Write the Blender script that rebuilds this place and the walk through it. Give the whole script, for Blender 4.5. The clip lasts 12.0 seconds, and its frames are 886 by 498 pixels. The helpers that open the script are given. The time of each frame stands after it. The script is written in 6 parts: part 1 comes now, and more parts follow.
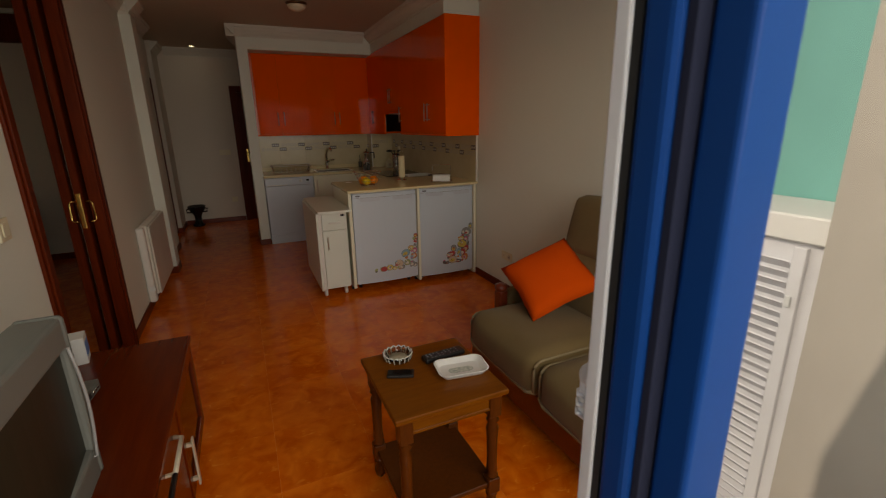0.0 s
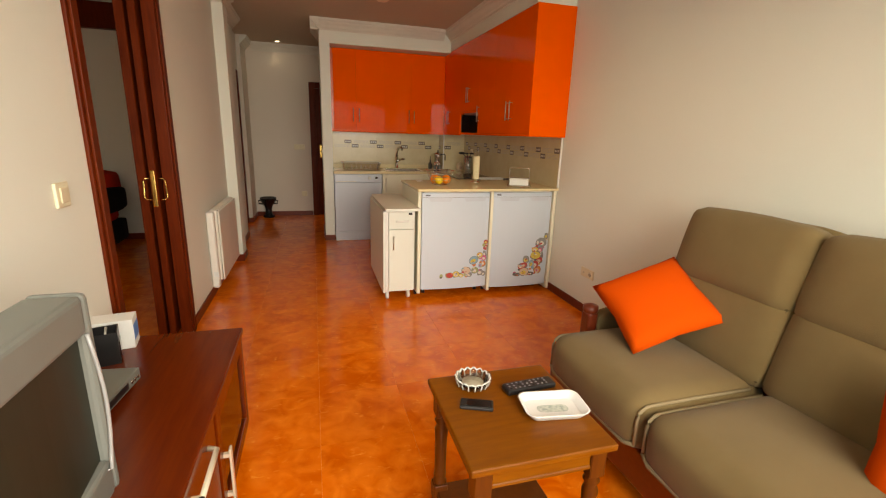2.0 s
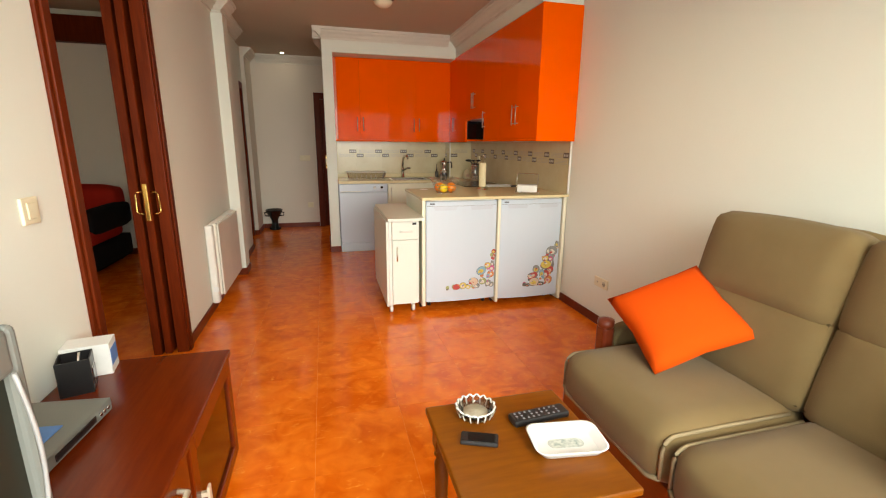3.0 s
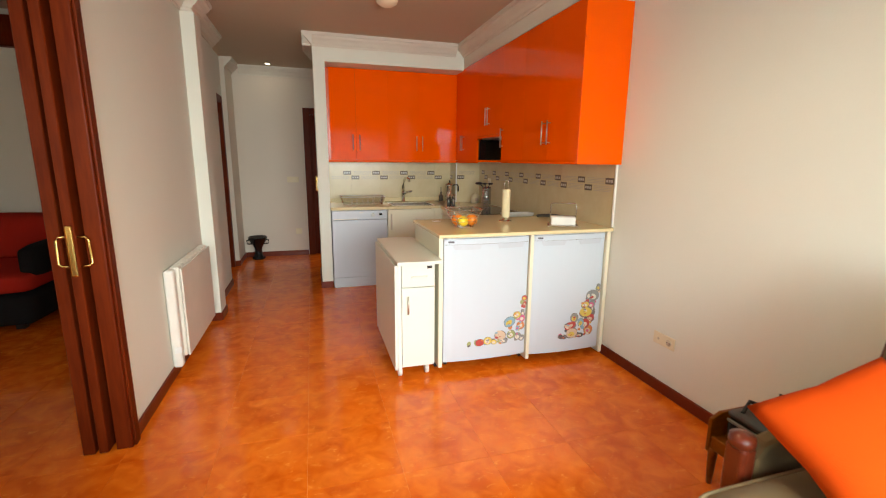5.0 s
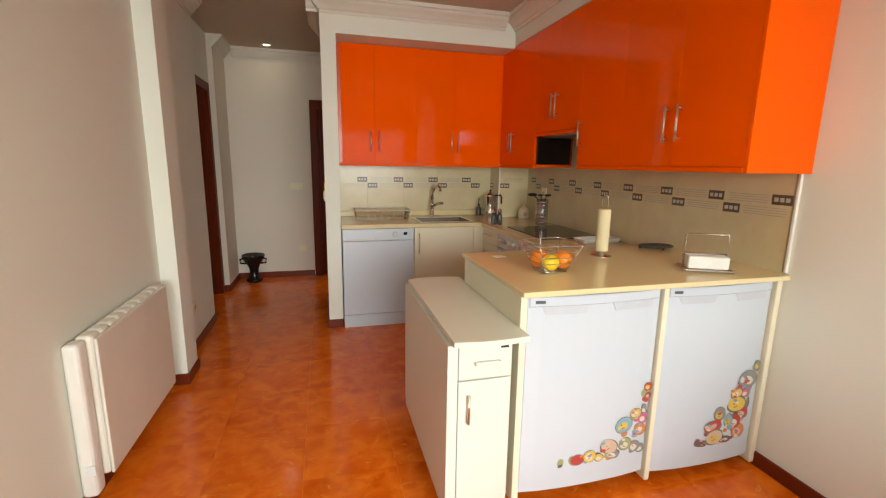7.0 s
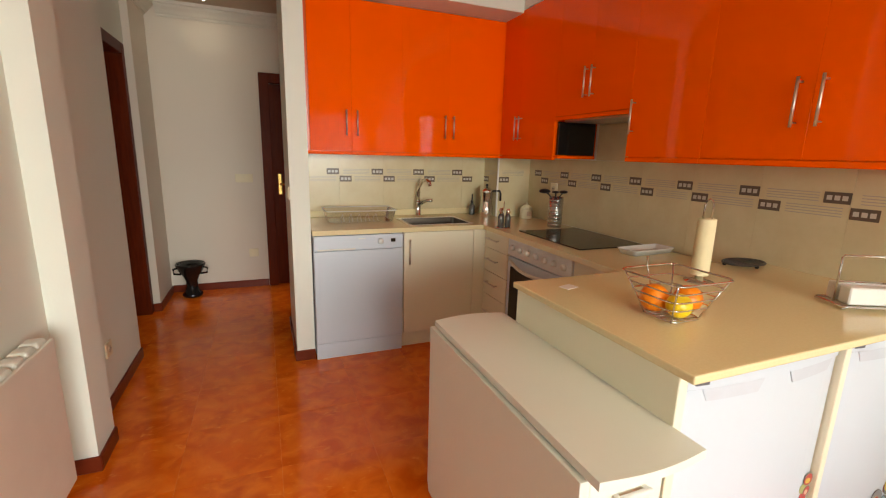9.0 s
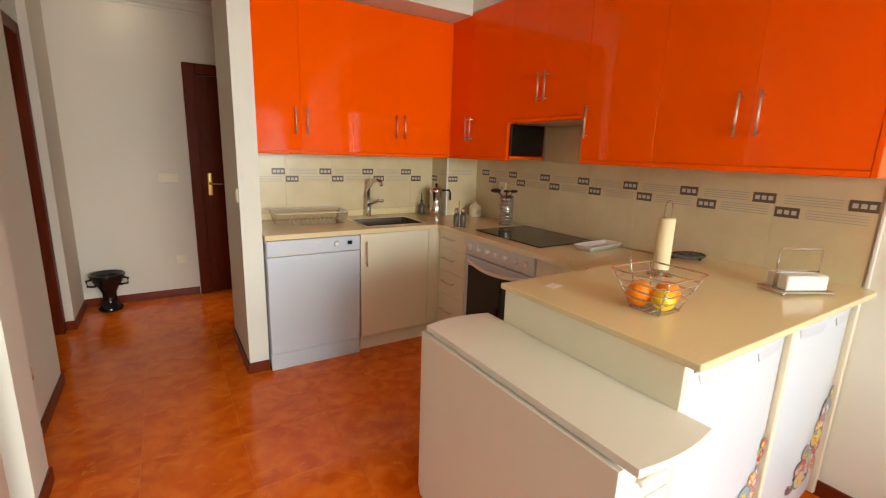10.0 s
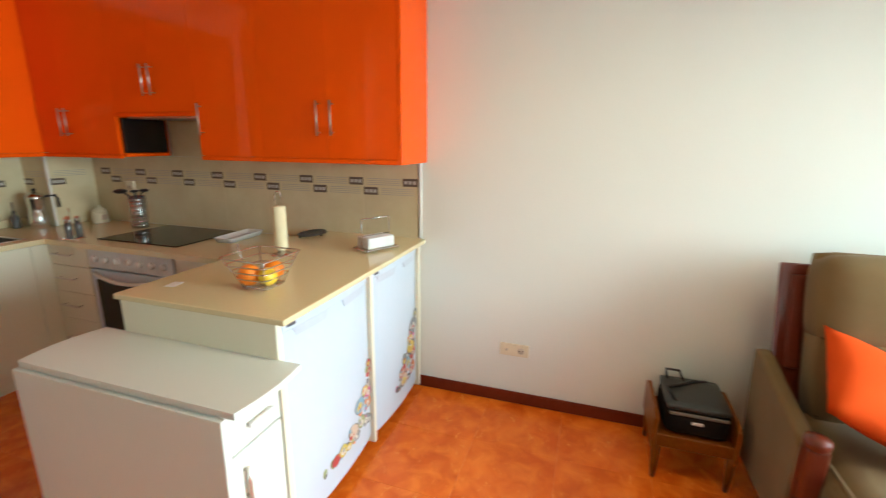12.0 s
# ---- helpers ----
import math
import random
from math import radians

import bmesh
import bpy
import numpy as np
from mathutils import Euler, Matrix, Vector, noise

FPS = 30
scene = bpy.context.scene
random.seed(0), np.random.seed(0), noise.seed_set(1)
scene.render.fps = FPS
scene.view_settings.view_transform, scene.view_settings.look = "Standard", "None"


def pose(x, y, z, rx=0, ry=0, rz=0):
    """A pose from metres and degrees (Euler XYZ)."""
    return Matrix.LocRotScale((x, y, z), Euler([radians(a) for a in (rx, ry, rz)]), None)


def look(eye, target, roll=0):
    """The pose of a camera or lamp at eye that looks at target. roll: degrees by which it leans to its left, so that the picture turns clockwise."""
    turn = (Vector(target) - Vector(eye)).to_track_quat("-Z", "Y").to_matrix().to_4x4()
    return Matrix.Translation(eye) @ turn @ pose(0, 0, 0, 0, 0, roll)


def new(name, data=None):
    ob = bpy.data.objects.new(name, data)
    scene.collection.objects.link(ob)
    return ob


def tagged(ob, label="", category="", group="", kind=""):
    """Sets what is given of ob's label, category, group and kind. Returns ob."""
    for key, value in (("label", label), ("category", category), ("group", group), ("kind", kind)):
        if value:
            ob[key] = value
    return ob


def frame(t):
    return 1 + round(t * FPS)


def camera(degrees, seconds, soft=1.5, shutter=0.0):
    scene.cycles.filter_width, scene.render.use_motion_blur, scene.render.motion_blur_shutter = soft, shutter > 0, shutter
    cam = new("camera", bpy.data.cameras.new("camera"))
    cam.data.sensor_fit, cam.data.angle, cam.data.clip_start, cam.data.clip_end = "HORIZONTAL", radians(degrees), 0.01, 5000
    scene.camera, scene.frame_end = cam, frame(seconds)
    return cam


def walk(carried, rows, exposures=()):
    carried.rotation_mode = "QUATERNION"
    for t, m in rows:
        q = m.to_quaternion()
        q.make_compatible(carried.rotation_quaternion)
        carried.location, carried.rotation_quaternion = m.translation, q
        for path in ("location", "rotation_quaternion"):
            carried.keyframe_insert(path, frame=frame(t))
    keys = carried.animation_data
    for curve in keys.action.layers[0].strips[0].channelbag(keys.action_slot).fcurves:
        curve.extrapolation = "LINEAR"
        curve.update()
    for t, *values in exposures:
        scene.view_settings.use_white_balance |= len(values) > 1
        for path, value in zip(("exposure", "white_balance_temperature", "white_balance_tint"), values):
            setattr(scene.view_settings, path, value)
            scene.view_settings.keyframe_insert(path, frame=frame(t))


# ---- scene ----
cam = camera(90.2, 12.0, 1.15, 0.25)

# camera path: seconds, eye, target, roll
PATH = [
    (0, (0.197, 0.68, 1.446), (0.983, 2.437, 0.903), -1.0),
    (0.5, (0.203, 0.793, 1.399), (0.869, 2.593, 0.836), 1.4),
    (1, (0.196, 0.871, 1.371), (0.83, 2.681, 0.805), 2.2),
    (1.5, (0.183, 0.93, 1.353), (0.785, 2.761, 0.822), 2.2),
    (2, (0.198, 0.989, 1.337), (0.747, 2.846, 0.837), 1.8),
    (2.5, (0.234, 1.057, 1.322), (0.741, 2.931, 0.844), 1.2),
    (3, (0.279, 1.114, 1.317), (0.781, 2.994, 0.854), 0.5),
    (5, (0.26, 1.837, 1.359), (0.814, 3.718, 0.968), 0.5),
    (5.5, (0.296, 2.11, 1.352), (0.813, 4.011, 1.008), -0.1),
    (6, (0.306, 2.406, 1.351), (0.807, 4.313, 1.011), -0.1),
    (6.5, (0.292, 2.708, 1.357), (0.8, 4.61, 1.0), 0.6),
    (7, (0.311, 2.981, 1.36), (0.822, 4.878, 0.984), 0.9),
    (9, (0.173, 3.769, 1.356), (0.91, 5.58, 0.938), 1.5),
    (9.5, (0.086, 3.865, 1.376), (0.966, 5.61, 0.952), 1.6),
    (10, (-0.04, 3.876, 1.382), (1.008, 5.525, 0.954), 1.9),
    (10.5, (-0.071, 3.856, 1.375), (1.119, 5.406, 0.95), 2.2),
    (11, (-0.077, 3.795, 1.393), (1.294, 5.186, 0.966), 2.4),
    (11.5, (-0.05, 3.688, 1.430), (1.571, 4.766, 0.968), 1.5),
    (12, (-0.06, 3.490, 1.457), (1.783, 4.105, 0.983), 0.5),
]
walk(cam, [(t, look(eye, target, roll)) for t, eye, target, roll in PATH],
     exposures=[(0, -0.45, 8000, 12), (0.5, 0.65, 8900, 15), (1, 0.82, 9000, 14), (1.5, 1.1, 8800, 13), (2, 1.45, 8300, 10), (2.5, 1.70, 7600, 6), (3, 1.90, 7200, 5), (5, 2.12, 6700, 3),
                (7, 2.05, 6800, 4), (9, 2.22, 7000, 6), (10, 2.42, 6800, 5), (11, 2.44, 6100, 0), (12, 2.30, 5700, -4)])

# ---- world, daylight and lamps ----
world = bpy.data.worlds.new("sky")
scene.world = world
world.use_nodes = True
wn = world.node_tree.nodes
sky = wn.new("ShaderNodeTexSky")
sky.sky_type = "NISHITA"
sky.sun_disc = False
sky.sun_elevation, sky.sun_rotation = radians(39), radians(279)
wn["Background"].inputs[1].default_value = 0.12
world.node_tree.links.new(sky.outputs[0], wn["Background"].inputs[0])
sun = new("sun", bpy.data.lights.new("sun", "SUN"))
sun.data.energy, sun.data.angle, sun.data.color = 4.0, radians(0.6), (1, 0.95, 0.88)
sun.matrix_basis = look((0, 0, 0), (0.76, -0.12, -0.63))


def area(name, m, sx, sy, watts, color):
    d = bpy.data.lights.new(name, "AREA")
    d.shape, d.size, d.size_y, d.energy, d.color = "RECTANGLE", sx, sy, watts, color
    ob = new(name, d)
    ob.matrix_basis = m
    return ob


def spot(name, x, y, z, watts, angle=140, color=(1, 0.74, 0.46)):
    d = bpy.data.lights.new(name, "SPOT")
    d.energy, d.color, d.spot_size, d.spot_blend, d.shadow_soft_size = watts, color, radians(angle), 1.0, 0.03
    ob = new(name, d)
    ob.location = (x, y, z)
    return ob


# sky light through the balcony's open side; added warm fill at the unseen bedroom window
area("balcony_daylight", look((1.0, -1.10, 1.62), (0.85, 3.0, 1.10)), 3.0, 1.3, 68, (0.95, 0.985, 1.0))
area("high_daylight", look((1.15, -0.9, 2.75), (0.9, 3.2, 0.4)), 2.8, 1.1, 44, (0.93, 0.975, 1.0))
area("bedroom_daylight", look((-2.2, 1.35, 1.5), (-2.2, 5.0, 0.9)), 1.2, 1.2, 2.4, (1, 0.70, 0.48))
CEIL = 2.56
for sx, sy, w in ((-0.22, 8.1, 5.0), (0.72, 7.9, 12.0), (1.0, 3.6, 5.5), (0.95, 2.65, 4.5), (0.93, 1.75, 3.0)):
    spot("downlight_lamp", sx, sy, CEIL - 0.03, w, 34 if sy > 7 else 150, (1, 0.64, 0.34) if sy > 7 else (1, 0.74, 0.46))

# ---- materials ----
MATS = {}


def mat(name, color, rough=0.5, metal=0.0, second=None, scale=8.0, amount=0.5, bump=0.0, bump_scale=60.0, coat=0.0,
        spec=0.5, vary=0.0, detail=4.0, stretch=(1, 1, 1), rough_var=0.0, sheen=0.0):
    """A surface with two scales of variation: broad tone and fine grain with relief."""
    if name in MATS:
        return MATS[name]
    m = bpy.data.materials.new(name)
    m.use_nodes = True
    n, l = m.node_tree.nodes, m.node_tree.links
    b = n["Principled BSDF"]
    b.inputs["Roughness"].default_value = rough
    b.inputs["Metallic"].default_value = metal
    b.inputs["Coat Weight"].default_value = coat
    b.inputs["Coat Roughness"].default_value = 0.04
    b.inputs["Specular IOR Level"].default_value = spec
    b.inputs["Sheen Weight"].default_value = sheen
    tc = n.new("ShaderNodeTexCoord")
    mp = n.new("ShaderNodeMapping")
    mp.inputs["Scale"].default_value = stretch
    if vary:
        place = n.new("ShaderNodeNewGeometry")
        l.new(place.outputs["Position"], mp.inputs["Vector"])
    else:
        l.new(tc.outputs["Object"], mp.inputs["Vector"])
    no = n.new("ShaderNodeTexNoise")
    no.inputs["Scale"].default_value, no.inputs["Detail"].default_value = scale, detail
    no.inputs["Roughness"].default_value = 0.6
    l.new(mp.outputs[0], no.inputs["Vector"])
    ramp = n.new("ShaderNodeMapRange")
    ramp.inputs["From Min"].default_value, ramp.inputs["From Max"].default_value = 0.3, 0.7
    ramp.inputs["To Max"].default_value = amount
    l.new(no.outputs["Fac"], ramp.inputs["Value"])
    mix = n.new("ShaderNodeMix")
    mix.data_type = "RGBA"
    second = second or tuple(c * 0.85 for c in color)
    mix.inputs[6].default_value, mix.inputs[7].default_value = (*color, 1), (*second, 1)
    l.new(ramp.outputs[0], mix.inputs[0])
    last = mix.outputs[2]
    if vary:
        info = n.new("ShaderNodeObjectInfo")
        hsv = n.new("ShaderNodeHueSaturation")
        r2 = n.new("ShaderNodeMapRange")
        r2.inputs["To Min"].default_value, r2.inputs["To Max"].default_value = 1 - vary, 1 + vary
        l.new(info.outputs["Random"], r2.inputs["Value"])
        l.new(r2.outputs[0], hsv.inputs["Value"])
        l.new(last, hsv.inputs["Color"])
        last = hsv.outputs[0]
    l.new(last, b.inputs["Base Color"])
    if rough_var:
        r3 = n.new("ShaderNodeMapRange")
        r3.inputs["To Min"].default_value, r3.inputs["To Max"].default_value = rough - rough_var, rough + rough_var
        l.new(no.outputs["Fac"], r3.inputs["Value"])
        l.new(r3.outputs[0], b.inputs["Roughness"])
    if bump:
        n2 = n.new("ShaderNodeTexNoise")
        n2.inputs["Scale"].default_value, n2.inputs["Detail"].default_value = bump_scale, 3
        l.new(mp.outputs[0], n2.inputs["Vector"])
        bp = n.new("ShaderNodeBump")
        bp.inputs["Strength"].default_value, bp.inputs["Distance"].default_value = bump, 0.004
        l.new(n2.outputs["Fac"], bp.inputs["Height"])
        l.new(bp.outputs[0], b.inputs["Normal"])
    MATS[name] = m
    return m


def emit_mat(name, color, strength):
    m = bpy.data.materials.new(name)
    m.use_nodes = True
    b = m.node_tree.nodes["Principled BSDF"]
    b.inputs["Base Color"].default_value = (*color, 1)
    b.inputs["Emission Color"].default_value = (*color, 1)
    b.inputs["Emission Strength"].default_value = strength
    return m


def glass_mat(name, mirror, tint=(1, 1, 1), rough=0.0):
    """Thin pane: a clear part and a mirror part, the mirror stronger at a slant."""
    m = bpy.data.materials.new(name)
    m.use_nodes = True
    n, l = m.node_tree.nodes, m.node_tree.links
    tr, gl, mx = n.new("ShaderNodeBsdfTransparent"), n.new("ShaderNodeBsdfGlossy"), n.new("ShaderNodeMixShader")
    tr.inputs[0].default_value = (*tint, 1)
    gl.inputs["Roughness"].default_value = rough
    fr = n.new("ShaderNodeFresnel")
    fr.inputs[0].default_value = 1.5
    ad = n.new("ShaderNodeMath")
    ad.operation = "ADD"
    ad.inputs[1].default_value = mirror
    l.new(fr.outputs[0], ad.inputs[0])
    l.new(ad.outputs[0], mx.inputs[0])
    l.new(tr.outputs[0], mx.inputs[1])
    l.new(gl.outputs[0], mx.inputs[2])
    l.new(mx.outputs[0], n["Material Output"].inputs[0])
    return m


PLASTER = mat("plaster", (0.78, 0.795, 0.715), 0.85, second=(0.745, 0.76, 0.675), scale=1.3, bump=0.12, bump_scale=90, spec=0.2)
# plaster copy for the hall, its dimmer, warmer light put into the colour
HALL_DIM = mat("dim_hall_plaster", (0.72, 0.655, 0.565), 0.85, second=(0.69, 0.62, 0.53), scale=1.3, bump=0.12, bump_scale=90, spec=0.2)
# cream ceiling with its shade and the orange floor bounce painted into the colour
CEILING_SHADE = mat("ceiling_bounce_tone", (0.56, 0.48, 0.37), 0.9, second=(0.52, 0.45, 0.34), scale=1.0, bump=0.05, spec=0.2)
GYPSUM = mat("gypsum_moulding", (0.74, 0.71, 0.62), 0.7, bump=0.04, scale=3)


def floor_tile_mat():
    """Glazed terracotta: soft clouds, finer marbling and sparse pale flecks, shifted from tile to tile."""
    m = bpy.data.materials.new("terracotta_tile")
    m.use_nodes = True
    n, l = m.node_tree.nodes, m.node_tree.links
    b = n["Principled BSDF"]
    place, info = n.new("ShaderNodeNewGeometry"), n.new("ShaderNodeObjectInfo")
    shift = n.new("ShaderNodeVectorMath")
    shift.operation = "MULTIPLY_ADD"
    shift.inputs[1].default_value = (1, 1, 1)
    apart = n.new("ShaderNodeMath")
    apart.operation = "MULTIPLY"
    apart.inputs[1].default_value = 0.35
    l.new(info.outputs["Random"], apart.inputs[0])
    l.new(place.outputs["Position"], shift.inputs[0])
    l.new(apart.outputs[0], shift.inputs[2])

    def noise(scale, detail, distort, lo, hi, stretch=(1, 1, 1)):
        mp, no, r = n.new("ShaderNodeMapping"), n.new("ShaderNodeTexNoise"), n.new("ShaderNodeMapRange")
        mp.inputs["Scale"].default_value = stretch
        no.inputs["Scale"].default_value, no.inputs["Detail"].default_value, no.inputs["Distortion"].default_value = scale, detail, distort
        r.inputs["From Min"].default_value, r.inputs["From Max"].default_value = lo, hi
        l.new(shift.outputs[0], mp.inputs["Vector"])
        l.new(mp.outputs[0], no.inputs["Vector"])
        l.new(no.outputs["Fac"], r.inputs["Value"])
        return r.outputs[0]

    def blend(fac, a, c):
        mix = n.new("ShaderNodeMix")
        mix.data_type = "RGBA"
        l.new(fac, mix.inputs[0])
        for slot, v in ((6, a), (7, c)):
            if isinstance(v, tuple):
                mix.inputs[slot].default_value = (*v, 1)
            else:
                l.new(v, mix.inputs[slot])
        return mix.outputs[2]

    broad = noise(4.0, 5, 0.6, 0.30, 0.70)
    fine = noise(10.0, 5, 0.7, 0.38, 0.78)
    fleck = noise(26.0, 4, 1.0, 0.62, 0.78, (0.7, 1.2, 1))
    tone = blend(broad, (0.58, 0.086, 0.003), (0.78, 0.152, 0.008))
    tone = blend(fine, tone, (0.88, 0.222, 0.018))
    soft = n.new("ShaderNodeMath")
    soft.operation = "MULTIPLY"
    soft.inputs[1].default_value = 0.6
    l.new(fleck, soft.inputs[0])
    tone = blend(soft.outputs[0], tone, (0.96, 0.38, 0.06))
    l.new(tone, b.inputs["Base Color"])
    gloss = n.new("ShaderNodeMapRange")
    gloss.inputs["To Min"].default_value, gloss.inputs["To Max"].default_value = 0.13, 0.27
    l.new(fine, gloss.inputs["Value"])
    l.new(gloss.outputs[0], b.inputs["Roughness"])
    b.inputs["Specular IOR Level"].default_value = 0.32
    bp = n.new("ShaderNodeBump")
    bp.inputs["Strength"].default_value, bp.inputs["Distance"].default_value = 0.07, 0.004
    l.new(broad, bp.inputs["Height"])
    l.new(bp.outputs[0], b.inputs["Normal"])
    return m


TILE = floor_tile_mat()
GROUT = mat("floor_grout", (0.86, 0.30, 0.06), 0.7, scale=40)
BASEBOARD = mat("baseboard_tile", (0.135, 0.020, 0.007), 0.3, second=(0.19, 0.032, 0.010), scale=12, bump=0.05, spec=0.2)
ORANGE = mat("orange_lacquer", (0.97, 0.108, 0.0), 0.03, second=(0.93, 0.100, 0.0), scale=1.5, coat=0.0, spec=0.23, bump=0.004, bump_scale=10, vary=0.02)
ORANGE_EDGE = mat("orange_edge", (0.74, 0.10, 0.006), 0.3, scale=4)
CREAM = mat("cream_laminate", (0.81, 0.775, 0.60), 0.4, second=(0.78, 0.74, 0.56), scale=2, bump=0.02)
QUARTZ = mat("beige_quartz", (0.76, 0.655, 0.385), 0.16, second=(0.67, 0.56, 0.31), scale=130, amount=0.35, detail=2, spec=0.5)
WHITE_ENAMEL = mat("white_enamel", (0.58, 0.65, 0.725), 0.3, second=(0.565, 0.635, 0.71), scale=2, bump=0.015, bump_scale=120)
CART_WHITE = mat("ivory_melamine", (0.73, 0.755, 0.675), 0.4, second=(0.705, 0.73, 0.645), scale=2, bump=0.02)
CHROME = mat("chrome", (0.72, 0.71, 0.69), 0.14, 1.0, scale=30)
STEEL = mat("brushed_steel", (0.74, 0.69, 0.60), 0.34, 1.0, second=(0.64, 0.60, 0.52), scale=60, stretch=(1, 1, 12))
BRASS = mat("brass", (0.70, 0.46, 0.14), 0.25, 1.0, scale=30)
BLACK_PLASTIC = mat("black_plastic", (0.012, 0.011, 0.011), 0.35, scale=40, bump=0.03, bump_scale=300)
BLACK_GLASS = mat("black_glass", (0.008, 0.007, 0.007), 0.06, scale=10)
GREY_PLASTIC = mat("silver_plastic", (0.17, 0.175, 0.155), 0.42, second=(0.15, 0.155, 0.14), scale=8, bump=0.03, bump_scale=300)
PANEL_GREY = mat("oven_panel", (0.74, 0.76, 0.74), 0.35, 0.0, scale=20)
WHITE_PLASTIC = mat("white_plastic", (0.78, 0.76, 0.70), 0.4, scale=10)
IVORY_PLASTIC = mat("ivory_plastic", (0.80, 0.73, 0.52), 0.4, scale=10)
RADIATOR = mat("radiator_enamel", (0.78, 0.75, 0.66), 0.35, scale=4)
MAHOGANY = mat("mahogany", (0.088, 0.011, 0.002), 0.42, second=(0.145, 0.021, 0.0035), scale=7, amount=0.9, stretch=(6, 6, 0.6), bump=0.04, spec=0.08)
CABINET_WOOD = mat("cherry_veneer", (0.105, 0.011, 0.001), 0.26, second=(0.145, 0.019, 0.0015), scale=6, amount=0.9, stretch=(7, 0.6, 7), bump=0.03, coat=0.06, spec=0.3)
TABLE_WOOD = mat("walnut_stain", (0.15, 0.039, 0.002), 0.34, second=(0.21, 0.063, 0.003), scale=7, amount=0.9, stretch=(1, 8, 8), bump=0.04, spec=0.22)
SOFA_WOOD = mat("red_stained_beech", (0.10, 0.014, 0.005), 0.3, second=(0.16, 0.03, 0.009), scale=8, stretch=(1, 6, 6), coat=0.2)
FABRIC = mat("olive_beige_velour", (0.155, 0.105, 0.045), 0.95, second=(0.200, 0.138, 0.062), scale=5, bump=0.25, bump_scale=420, spec=0.1, sheen=0.1)
PIPING = mat("beige_piping", (0.26, 0.20, 0.115), 0.9, scale=30, spec=0.1)
CUSHION = mat("orange_cotton", (0.62, 0.068, 0.004), 0.9, second=(0.56, 0.058, 0.003), scale=6, bump=0.3, bump_scale=350, spec=0.1)
WALL_TILE = mat("beige_wall_tile", (0.68, 0.60, 0.38), 0.25, second=(0.60, 0.50, 0.29), scale=6, amount=0.8, vary=0.03, bump=0.03)
JOINT = mat("tile_joint", (0.66, 0.58, 0.38), 0.8, scale=40)
DECO = mat("deco_brown", (0.12, 0.085, 0.055), 0.3, scale=40)
DECO_LIGHT = mat("deco_inset", (0.55, 0.52, 0.45), 0.3, scale=40)
LINE_GREY = mat("deco_line", (0.44, 0.39, 0.31), 0.3, scale=40)
# welts of the back cushions: the shadow along the seam is in this colour
WELT_SHADE = mat("shaded_welt", (0.075, 0.052, 0.022), 0.95, scale=30, spec=0.1)
RED_FABRIC = mat("red_fabric", (0.42, 0.022, 0.012), 0.9, scale=8, bump=0.2, bump_scale=300, spec=0.1)
DARK_FABRIC = mat("black_fabric", (0.014, 0.013, 0.013), 0.9, scale=12, bump=0.2, bump_scale=250, spec=0.1)
CERAMIC = mat("white_ceramic", (0.80, 0.80, 0.78), 0.15, scale=10)
PAPER = mat("white_paper", (0.78, 0.77, 0.73), 0.8, scale=20, bump=0.05)
BLUE_PAPER = mat("blue_paper", (0.10, 0.25, 0.60), 0.6, scale=20)
PAPER_CREAM = mat("cream_paper_towel", (0.76, 0.66, 0.42), 0.95, scale=15, bump=0.15, bump_scale=150, spec=0.1)
ORANGE_FRUIT = mat("orange_peel", (0.88, 0.24, 0.006), 0.4, scale=12, bump=0.15, bump_scale=180)
LEMON = mat("lemon_peel", (0.86, 0.58, 0.02), 0.4, scale=12, bump=0.12, bump_scale=160)
BLUE_ALU = mat("blue_aluminium", (0.002, 0.046, 0.21), 0.36, second=(0.002, 0.040, 0.185), scale=3, spec=0.08)
WHITE_ALU = mat("white_aluminium", (0.76, 0.76, 0.78), 0.35, scale=6)
RUBBER = mat("black_rubber", (0.012, 0.012, 0.013), 0.7, scale=30)
TURQUOISE = mat("turquoise_render", (0.20, 0.48, 0.43), 0.9, scale=4, bump=0.2, spec=0.1)
CONCRETE = mat("grey_concrete", (0.42, 0.40, 0.38), 0.85, scale=6, bump=0.2)
BALCONY_TILE = mat("balcony_tile", (0.45, 0.30, 0.20), 0.6, scale=8)
SAVE_GLASS = glass_mat("coated_glass", 0.45, (0.75, 0.8, 0.8))
CLEAR_GLASS = glass_mat("clear_glass", 0.06, (0.93, 0.95, 0.94))
# bowl of the unlit ceiling lamp, given a faint glow of its own
FROST = emit_mat("frosted_lamp_glass", (0.75, 0.62, 0.45), 0.02)
BULB = emit_mat("halogen_bulb", (1.0, 0.86, 0.62), 12)

# ---- mesh helpers ----


def box(x0, x1, y0, y1, z0, z1, bevel=0.0, seg=1, bm=None):
    """A block between two corners, with rounded edges where bevel is given; added to bm if there is one."""
    b = bmesh.new()
    bmesh.ops.create_cube(b, size=1)
    for v in b.verts:
        v.co = ((x0 + x1) / 2 + v.co.x * (x1 - x0), (y0 + y1) / 2 + v.co.y * (y1 - y0), (z0 + z1) / 2 + v.co.z * (z1 - z0))
    if bevel:
        bmesh.ops.bevel(b, geom=b.edges[:], offset=bevel, segments=seg, affect="EDGES", profile=0.5)
    return join(bm, b)


def join(bm, other):
    if bm is None:
        return other
    me = bpy.data.meshes.new("tmp")
    other.to_mesh(me)
    other.free()
    bm.from_mesh(me)
    bpy.data.meshes.remove(me)
    return bm


